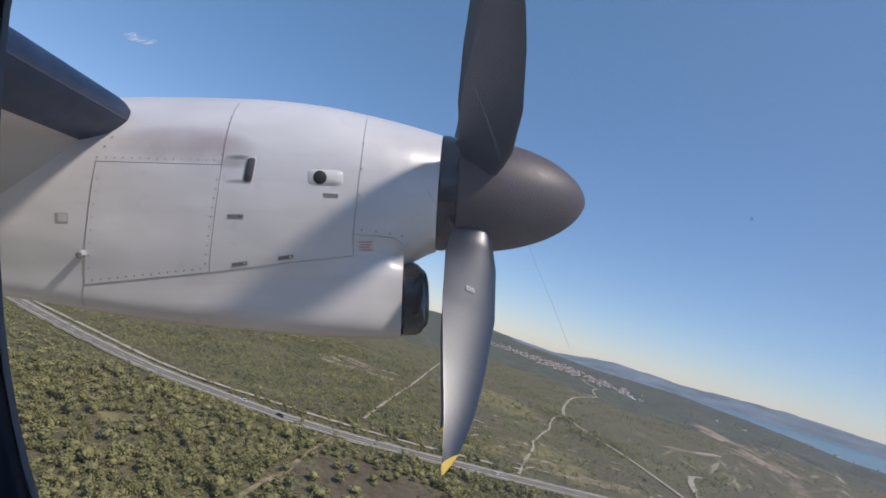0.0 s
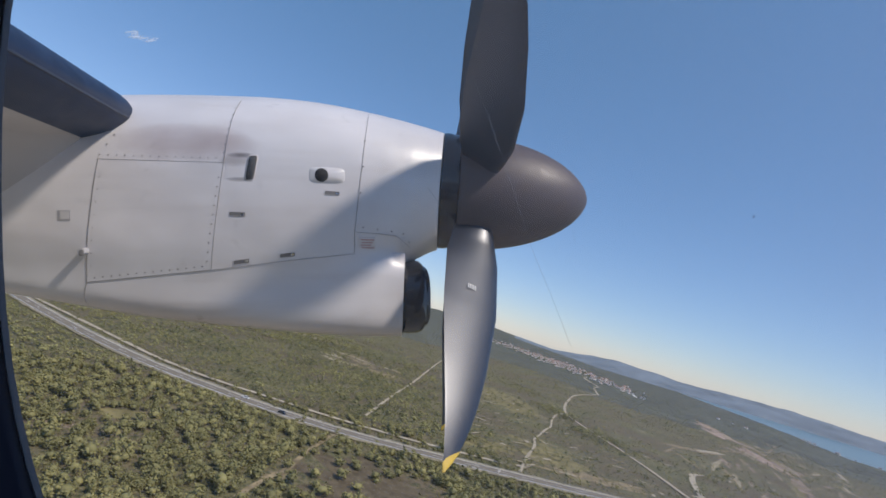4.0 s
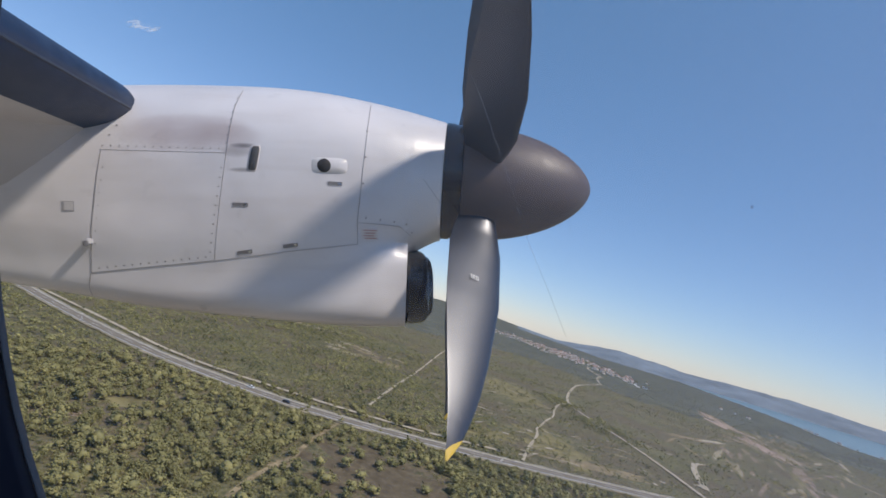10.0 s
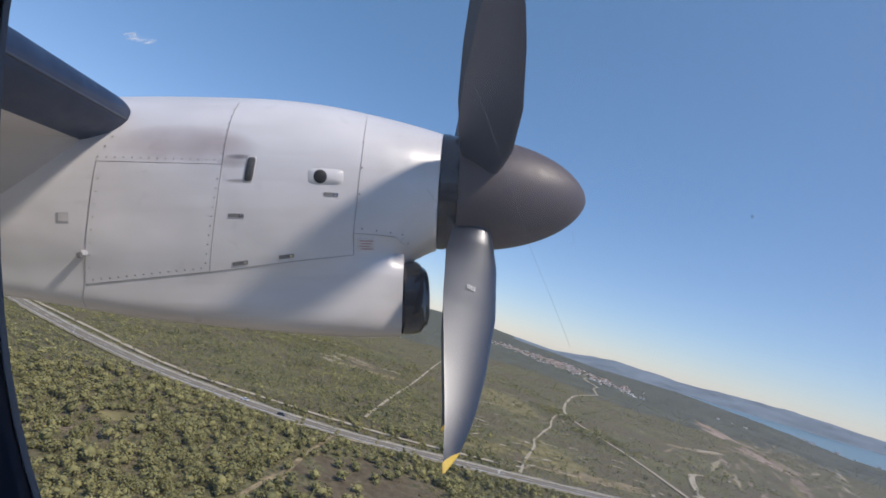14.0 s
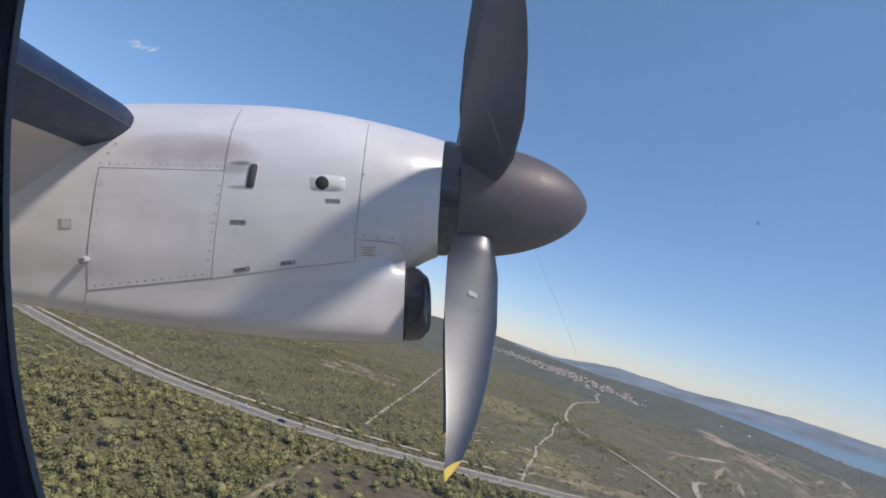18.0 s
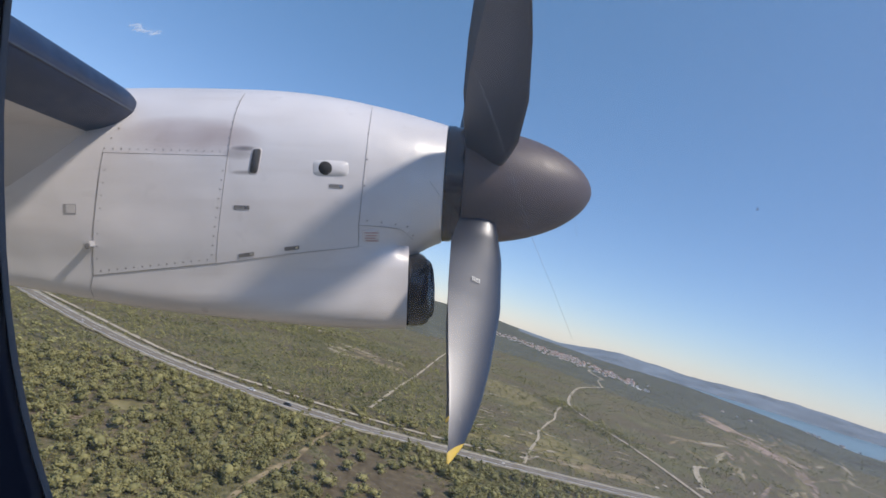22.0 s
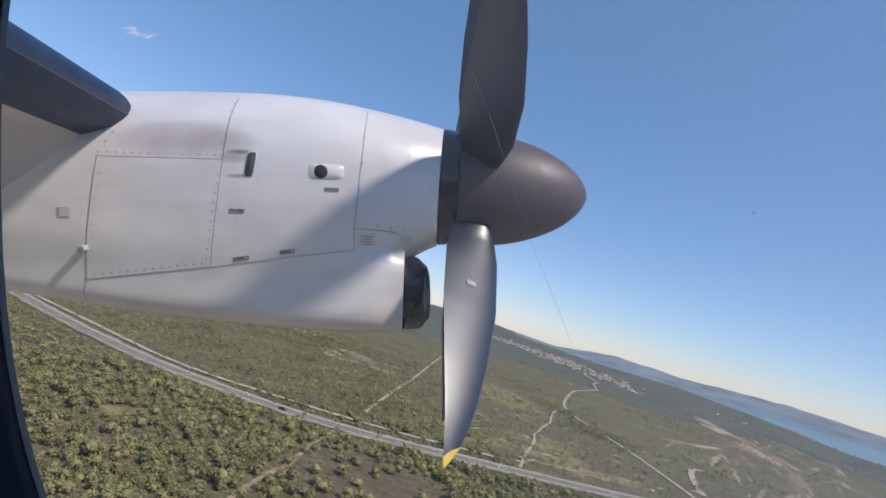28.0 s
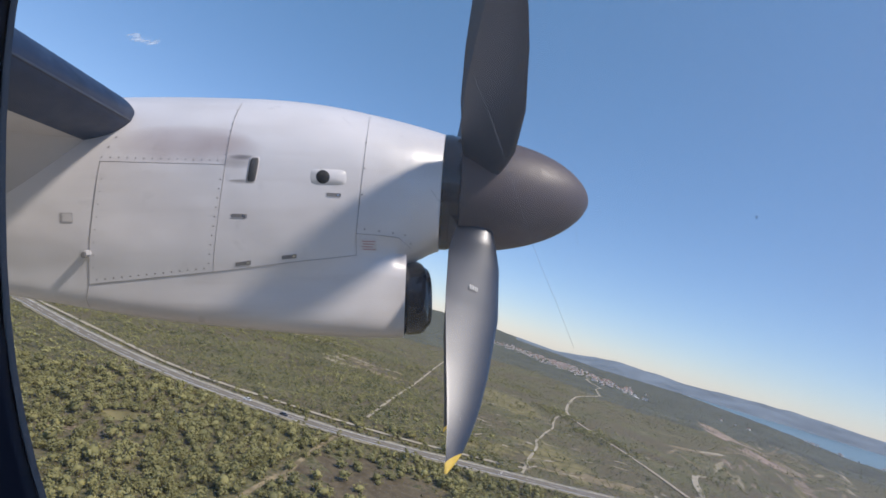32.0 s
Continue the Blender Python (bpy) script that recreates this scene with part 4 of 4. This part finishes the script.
def clump_tree(seed, clumps, leaves, body=0):
    """Arrays of one crown: faceted leaf clumps with stray leaf sprays, about one metre wide and high."""
    g = np.random.default_rng(seed)
    octa = np.array([(1, 0, 0), (-1, 0, 0), (0, 1, 0), (0, -1, 0), (0, 0, 1), (0, 0, -1)], float)
    tri = np.array([(0, 2, 4), (2, 1, 4), (1, 3, 4), (3, 0, 4), (2, 0, 5), (1, 2, 5), (3, 1, 5), (0, 3, 5)])
    lop = np.array([g.uniform(0.75, 1.15), g.uniform(0.75, 1.15), g.uniform(0.8, 1.15)])
    vs, fs, n = [], [], 0
    if body:
        # the leafy body of the crown, lumpy and lopsided
        v, t = octa.copy(), tri.copy()
        for _ in range(body):
            seen, v, more = {}, list(v), []
            for q in t:
                mid = []
                for i, j in ((q[0], q[1]), (q[1], q[2]), (q[2], q[0])):
                    key = (min(i, j), max(i, j))
                    if key not in seen:
                        seen[key] = len(v)
                        c = v[i] + v[j]
                        v.append(c / np.linalg.norm(c))
                    mid.append(seen[key])
                more += [(q[0], mid[0], mid[2]), (q[1], mid[1], mid[0]), (q[2], mid[2], mid[1]), tuple(mid)]
            v, t = np.array(v), np.array(more)
        lump = 1 + np.array([0.34 * noise.noise(Vector(p * 2.4) + Vector((seed * 3.7, 0, 0))) for p in v])[:, None]
        vs.append(v * lump * np.array([0.29, 0.29, 0.25]) * lop + [0, 0, 0.52])
        fs.append(t)
        n += len(v)
    for _ in range(clumps):
        d = g.normal(size=3)
        d /= np.linalg.norm(d)
        c = d * np.array([0.38, 0.38, 0.32]) * lop * g.uniform(0.72 if body else 0.5, 1.12) + [0, 0, 0.55]
        size = g.uniform(0.08, 0.20) if clumps < 18 else g.uniform(0.055, 0.125)
        spin = np.linalg.qr(g.normal(size=(3, 3)))[0]
        vs.append((octa * size * (1 + g.uniform(-0.45, 0.45, (6, 1)))) @ spin * np.array([1, 1, 0.8]) + c)
        fs.append(tri + n)
        n += 6
    for _ in range(leaves):
        d = g.normal(size=3)
        d /= np.linalg.norm(d)
        c = d * np.array([0.46, 0.46, 0.40]) * lop * g.uniform(0.75, 1.12) + [0, 0, 0.55]
        a, b = g.normal(size=3) * 0.065, g.normal(size=3) * 0.065
        vs.append(np.array([c - a, c + b, c + a]))
        fs.append(np.array([(0, 1, 2)]) + n)
        n += 3
    return np.concatenate(vs), np.concatenate(fs)


def joined(name, items, mat, label):
    """Many crowns in one mesh: items are (template, x, y, z, width, height, turn)."""
    vs, fs, n = [], [], 0
    for (tv, tf), x, y, z, w, h, a in items:
        c, s = math.cos(a), math.sin(a)
        vs.append(np.column_stack([(tv[:, 0] * c - tv[:, 1] * s) * w + x, (tv[:, 0] * s + tv[:, 1] * c) * w + y, tv[:, 2] * h + z]))
        fs.append(tf + n)
        n += len(tv)
    v, f = np.concatenate(vs).astype(np.float32), np.concatenate(fs).astype(np.int32)
    me = bpy.data.meshes.new(name)
    me.vertices.add(len(v)), me.loops.add(f.size), me.polygons.add(len(f))
    me.vertices.foreach_set("co", v.ravel())
    me.loops.foreach_set("vertex_index", f.ravel())
    me.polygons.foreach_set("loop_start", np.arange(0, f.size, 3, dtype=np.int32))
    me.materials.append(mat)
    me.polygons.foreach_set("use_smooth", [True] * len(f))
    me.update(calc_edges=True)
    return tagged(new(name, me), label, "woodland", kind="stuff")


def gap_to(x, y, line):
    """How far each of many points lies from a line."""
    q = np.array([(p.x, p.y) for p in line[::2]])
    return np.sqrt(((np.column_stack([x, y])[:, None, :] - q[None]) ** 2).sum(2).min(1))


NEAR = [clump_tree(s, 24, 24, 1) for s in range(8)]
MIDDLE = [clump_tree(20 + s, 7, 7) for s in range(6)]
FAR = [clump_tree(40 + s, 2, 2) for s in range(4)]
HOLLOWS = [(-34, 190, 6), (-103, 206, 7), (0, 203, 32), (-37, 518, 26), (-60, 548, 14), (606, 905, 60), (560, 700, 30)]
GROVES = [(182, 586, 34, 60), (200, 480, 40, 60), (167, 719, 30, 70), (20, 320, 60, 34), (-20, 345, 50, 40), (60, 300, 30, 14), (-100, 640, 60, 60), (-40, 430, 80, 60)]


def wooded(x, y, road_gap):
    """How thickly trees stand: oak wood this side of the road, small scrub beyond, open meadow ahead. Returns cover and size."""
    patchy = 0.6 * noise.fractal(Vector((x * 0.012, y * 0.012, 4)), 1.0, 2.0, 4) + 0.4 * noise.fractal(Vector((x * 0.05, y * 0.05, 6)), 1.0, 2.0, 2)
    grove = max(max(0.0, 1 - math.hypot((x - gx) / gw, (y - gy) / gh)) for gx, gy, gw, gh in GROVES)
    if road_gap < 0:
        return 0.97 + 0.5 * patchy - 0.40 * max(0.0, 1 - math.hypot((x + 118) / 45, (y - 178) / 40)), 0.80 + 0.7 * patchy
    meadow = min(1.0, max(0.0, (x - 25) / 40)) * min(1.0, max(0.0, (700 - y) / 80))
    return 0.66 + 0.5 * patchy - 0.52 * meadow + 1.3 * grove, 0.22 + 0.6 * patchy + 0.9 * grove - 0.2 * meadow


near_items, mid_items, far_items, single, taken = [], [], [], [], {}
count = 90000
rr = 120 * (1300 / 120) ** (rng.random(count) ** 0.90)
aa = rng.uniform(-0.80, 0.90, count)
px, py = rr * np.sin(aa), rr * np.cos(aa)
from_main, from_side, from_track, from_path, from_low = [np.concatenate([gap_to(px[i:i + 4000], py[i:i + 4000], line) for i in range(0, count, 4000)]) for line in (MAIN, SIDE, TRACK, PATH, LOW_PATH)]
road_y = np.interp(px, [p.x for p in MAIN], [p.y for p in MAIN])
for i in range(count):
    x, y, r = float(px[i]), float(py[i]), float(rr[i])
    if coast_x(y) - x < 15 or from_main[i] < 9.5 or from_side[i] < 4.6 or from_track[i] < 5.0 or from_path[i] < 4.2 or from_low[i] < 3.6:
        continue
    cover, size = wooded(x, y, y - road_y[i])
    small = rng.random() < (0.42 if r < 330 else 0.25)
    if rng.random() > cover and not (small and r < 600):
        continue
    if any((x - cx) ** 2 + (y - cy) ** 2 < q * q for cx, cy, q in HOLLOWS) and rng.random() < (0.96 if r < 250 else 0.86):
        continue
    w = min(6.6, 1.4 + 2.6 * max(0.0, size) + 0.75 * rng.gamma(1.7)) if not small else rng.uniform(0.9, 2.1)
    if r > 300 and not small:
        w *= 1.22
    if from_main[i] < 16:
        w = min(w, 2.4)
    if r < 300 and not small:
        w *= 1.12
    h = w * (rng.uniform(0.75, 1.15) if r < 300 else rng.uniform(0.7, 1.05))
    if r < 520:
        # crowns touch but hardly overlap
        cell = (int(x // 6), int(y // 6))
        close = [q for m in (-1, 0, 1) for n in (-1, 0, 1) for q in taken.get((cell[0] + m, cell[1] + n), ())]
        if any((x - q[0]) ** 2 + (y - q[1]) ** 2 < ((0.22 if small else 0.31) * (w + q[2])) ** 2 for q in close):
            continue
        taken.setdefault(cell, []).append((x, y, w))
    item = (x, y, land_height(x, y) - 0.15 * h, w, h, rng.uniform(0, 6.28))
    if r < 260 and w > 3.0 and len(single) < 160:
        single.append(item)
    elif r < 300 and w > 2.3:
        near_items.append((NEAR[i % 8], *item))
    elif r < 300:
        near_items.append((MIDDLE[i % 6], *item))
    elif r < 640:
        mid_items.append((MIDDLE[i % 6], *item))
    else:
        far_items.append((FAR[i % 4], *item))
joined("oak_wood", near_items, LEAF, "dense light and dark green downy oaks")
joined("scrub_wood", mid_items, LEAF_FAR, "patchy green oak scrub beyond the road")
# gardens of the village and lone bushes on the plain towards the shore
wild = np.random.default_rng(77)
for i in range(4200):
    if i < 1500:
        u = wild.random() ** 0.8
        x, y, w = 500 + 200 * u + wild.normal() * 85, 2790 - 1100 * u + wild.normal() * 210, wild.uniform(5, 10)
    else:
        r, a = wild.uniform(1250, 2500), wild.uniform(-0.1, 0.85)
        x, y, w = r * math.sin(a), r * math.cos(a), wild.uniform(4, 8)
    if coast_x(y) - x > 15:
        far_items.append((FAR[i % 4], x, y, land_height(x, y) - 0.5, w, w * 0.8, wild.uniform(0, 6.28)))
joined("far_scrub", far_items, LEAF_FAR, "distant low green scrub")


def make_tree(k):
    """An oak: forked tapered trunk and a ragged crown, one metre tall and wide, standing at the origin."""
    tree = new("oak_tree")
    rings = []
    for z, r in ((-0.06, 0.05), (0.1, 0.035), (0.3, 0.028), (0.5, 0.015)):
        rings.append([(r * math.cos(i) + 0.02 * math.sin(z * 9 + k), r * math.sin(i), z) for i in (0, 1.05, 2.1, 3.14, 4.19, 5.24)])
    v, f = loft(rings)
    for q in range(3):
        a = q * 2.1 + k
        tip = (0.25 * math.cos(a), 0.25 * math.sin(a), 0.55)
        b = len(v)
        v += [(0.02, 0, 0.25), (-0.01, 0.02, 0.25), (-0.01, -0.02, 0.25), tip]
        f += [(b, b + 1, b + 3), (b + 1, b + 2, b + 3), (b + 2, b, b + 3)]
    part("trunk", v, f, BARK, tree)
    tv, tf = clump_tree(60 + k, 64, 260, 1)
    part("crown", tv, [tuple(int(i) for i in t) for t in tf], LEAF, tree, smooth=False, fix=False)
    return tagged(tree, "downy oak with a ragged green crown", "tree", "oaks below the flight path")


bases = [make_tree(k) for k in range(4)]
for i, (x, y, z, w, h, a) in enumerate(single):
    base = bases[i % 4]
    if i < 4:
        base.matrix_world = Matrix.Translation((x, y, z)) @ Matrix.Rotation(a, 4, "Z") @ Matrix.Diagonal((w, w, h, 1))
        continue
    ob = copy_thing(base, Matrix.Identity(4))
    ob.matrix_basis = Matrix.Translation((x, y, z)) @ Matrix.Rotation(a, 4, "Z") @ Matrix.Diagonal((w, w, h, 1))

# ---- the village and farmsteads ----


def make_house(l, w, h, label):
    house = new("house")
    v = [(sx * l / 2, sy * w / 2, z) for z in (-1.5, h) for sx, sy in ((-1, -1), (1, -1), (1, 1), (-1, 1))]
    v += [(-l / 2, 0, h + w * 0.28), (l / 2, 0, h + w * 0.28)]
    f = [(0, 1, 5, 4), (1, 2, 6, 9, 5), (2, 3, 7, 6), (3, 0, 4, 8, 7), (0, 3, 2, 1)]
    part("wall", v, f, WALL, house, smooth=False)
    e, t = 0.4, 0.18
    v = []
    for u in (0, t):
        v += [(-l / 2 - e, -w / 2 - e, h - 0.15 + u), (l / 2 + e, -w / 2 - e, h - 0.15 + u), (l / 2 + e, 0, h + w * 0.28 + u), (-l / 2 - e, 0, h + w * 0.28 + u),
              (-l / 2 - e, w / 2 + e, h - 0.15 + u), (l / 2 + e, w / 2 + e, h - 0.15 + u)]
    f = [(0, 1, 2, 3), (3, 2, 5, 4), (6, 9, 8, 7), (9, 10, 11, 8), (0, 6, 7, 1), (4, 5, 11, 10), (0, 3, 9, 6), (3, 4, 10, 9), (1, 7, 8, 2), (2, 8, 11, 5)]
    part("roof", v, f, TILE, house, "clay tiled roof", smooth=False)
    for i in range(3):
        x = (i - 1) * l * 0.3
        y = -w / 2 - 0.03
        part("window", [(x - 0.5, y, 1.0), (x + 0.5, y, 1.0), (x + 0.5, y, 2.2), (x - 0.5, y, 2.2), (x - 0.5, y + 0.2, 1.0), (x + 0.5, y + 0.2, 1.0), (x + 0.5, y + 0.2, 2.2), (x - 0.5, y + 0.2, 2.2)],
             [(0, 1, 2, 3), (4, 7, 6, 5), (0, 4, 5, 1), (3, 2, 6, 7), (0, 3, 7, 4), (1, 5, 6, 2)], HOLE, house, smooth=False)
    return tagged(house, label, "house", "houses of the village")


kinds = [make_house(8, 6, 4.0, "limewashed house with a clay tiled roof"), make_house(10.5, 6.5, 4.8, "long limewashed house with a clay tiled roof"), make_house(6.5, 5.5, 3.0, "low limewashed cottage with a clay tiled roof")]
spots = []
for i in range(270):
    u = rng.random() ** 0.8
    spots.append((500 + 200 * u + rng.normal() * 60, 2800 - 1100 * u + rng.normal() * 190))
spots += [(720 + rng.normal() * 60, 2250 + rng.normal() * 160) for _ in range(36)]
spots += [(646, 1469), (652, 1440), (668, 1392), (672, 1380), (980, 1450), (1000, 1420), (960, 1490)]
spots += [(coast_x(y) - rng.uniform(12, 50), y) for y in rng.uniform(1300, 1800, 8)]
for i, (x, y) in enumerate(spots):
    m = pose(x, y, land_height(x, y), 0, 0, rng.uniform(0, 180))
    if i < 3:
        kinds[i].matrix_world = m
    else:
        copy_thing(kinds[int(rng.integers(0, 3))], m)

# ---- cars and posts on the main road ----


def make_car(colour, label):
    car = new("car")
    paint = plain("car_paint", colour, 0.3)
    glass = plain("car_glass", (0.02, 0.024, 0.03), 0.1)
    tyre = plain("tyre_rubber", (0.02, 0.02, 0.02), 0.9)

    def hull(name, rows, mat, parent, text=""):
        rings = [[(x, -w, lo), (x, -w * 1.03, (lo + hi) / 2), (x, -w * 0.92, hi), (x, w * 0.92, hi), (x, w * 1.03, (lo + hi) / 2), (x, w, lo)] for x, w, lo, hi in rows]
        return sharp(part(name, *loft(rings), mat, parent, text), 40)

    hull("body", [(-2.12, 0.70, 0.34, 0.72), (-2.0, 0.82, 0.24, 0.92), (-0.9, 0.86, 0.2, 0.94), (0.9, 0.86, 0.2, 0.92), (1.9, 0.80, 0.24, 0.74), (2.1, 0.66, 0.34, 0.62)], paint, car)
    hull("cabin_glass", [(-1.75, 0.70, 0.90, 0.96), (-1.2, 0.70, 0.90, 1.36), (0.2, 0.70, 0.90, 1.38), (1.05, 0.72, 0.88, 0.94)], glass, car, "dark car windows")
    hull("roof", [(-1.25, 0.62, 1.34, 1.38), (-0.8, 0.65, 1.36, 1.43), (0.05, 0.65, 1.36, 1.43), (0.3, 0.62, 1.34, 1.39)], paint, car)
    for x in (-1.3, 1.3):
        for y in (-0.80, 0.80):
            rings = [[(x + 0.31 * math.cos(i * math.pi / 8), y + e, 0.31 + 0.31 * math.sin(i * math.pi / 8)) for i in range(16)] for e in (-0.1, 0.1)]
            sharp(part("wheel", *loft(rings), tyre, car), 40)
    return tagged(car, label, "car")


def on_road(x, side):
    """A pose on the main road near that place, in one of its two lanes."""
    i = min(range(1, len(MAIN) - 1), key=lambda n: abs(MAIN[n].x - x))
    t = (MAIN[i + 1] - MAIN[i - 1]).normalized()
    p = MAIN[i] + Vector((-t.y, t.x)) * side
    return pose(p.x, p.y, land_height(p.x, p.y) + 0.83, 0, 0, math.degrees(math.atan2(t.y, t.x)) + (0 if side < 0 else 180))


make_car((0.75, 0.75, 0.74), "small white hatchback car driving on the main road").matrix_world = on_road(-82, 2.0)
make_car((0.03, 0.032, 0.04), "dark blue hatchback car driving on the main road").matrix_world = on_road(-56, -2.0)


def make_post():
    post = new("road_sign")
    rings = [[(0.06 * math.cos(i), 0.06 * math.sin(i), z) for i in (0, 1.57, 3.14, 4.71)] for z in (-0.6, 2.6)]
    part("pole", *loft(rings), STEEL, post)
    v = [(sx * 0.55, sy * 0.02 - 0.08, 2.0 + sz * 0.55) for sx in (-1, 1) for sy in (-1, 1) for sz in (-1, 1)]
    part("sign_plate", v, [(0, 1, 3, 2), (4, 6, 7, 5), (0, 4, 5, 1), (2, 3, 7, 6), (0, 2, 6, 4), (1, 5, 7, 3)], WALL, post, "pale blank sign plate", smooth=False)
    return tagged(post, "pale road sign on a steel pole beside the road", "road sign", "signs along the main road")


first = make_post()
for n, (x, side) in enumerate(((-193, -6.4), (-123, 6.4), (60, -6.4))):
    m = on_road(x, side)
    if n:
        copy_thing(first, m)
    else:
        first.matrix_world = m

# ---- one small cloud, far off ----
way = (EYE_POSE.to_3x3() @ Vector((-0.6245, 0.4245, -1))).normalized()
k = Mat("cloud_vapour", 1.0, spec=0.0)
dist = k.math("ADD", k.math("POWER", k.math("ABSOLUTE", k.math("DIVIDE", k.axis(0), 250.0)), 2.0), k.math("POWER", k.math("ABSOLUTE", k.math("DIVIDE", k.axis(1), 85.0)), 2.0))
wisp = k.math("SUBTRACT", k.noise(0.011, 6, 0.6), k.math("MULTIPLY", dist, 0.33))
tree = k.t
tree.nodes.remove(k.b)
clear, front, through_, lit, both = [tree.nodes.new("ShaderNode" + n) for n in ("BsdfTransparent", "BsdfDiffuse", "BsdfTranslucent", "AddShader", "MixShader")]
front.inputs["Color"].default_value = through_.inputs["Color"].default_value = (0.48, 0.48, 0.49, 1)
tree.links.new(front.outputs[0], lit.inputs[0])
tree.links.new(through_.outputs[0], lit.inputs[1])
tree.links.new(k.ramp(wisp, (0.38, 0.0), (0.62, 0.7)), both.inputs[0])
tree.links.new(clear.outputs[0], both.inputs[1])
tree.links.new(lit.outputs[0], both.inputs[2])
tree.links.new(both.outputs[0], tree.nodes["Material Output"].inputs["Surface"])
verts = [(-320 + 32 * i, -130 + 26 * j, 6 * math.sin(i) * math.cos(j)) for j in range(11) for i in range(21)]
faces = [(21 * j + i, 21 * j + i + 1, 21 * j + i + 22, 21 * j + i + 21) for j in range(10) for i in range(20)]
cloud = tagged(part("cloud", verts, faces, k.m, fix=False), "small wispy white fair-weather cloud", "cloud", kind="structure")
cloud.matrix_world = Matrix.Translation(Vector((0, 0, HEIGHT)) + way * 4300) @ EYE_POSE.to_3x3().to_4x4() @ pose(0, 0, 0, 0, 0, -14) @ pose(0, 0, 0, -52, 0, 0) @ Matrix.Diagonal((0.82, 1.3, 1, 1))
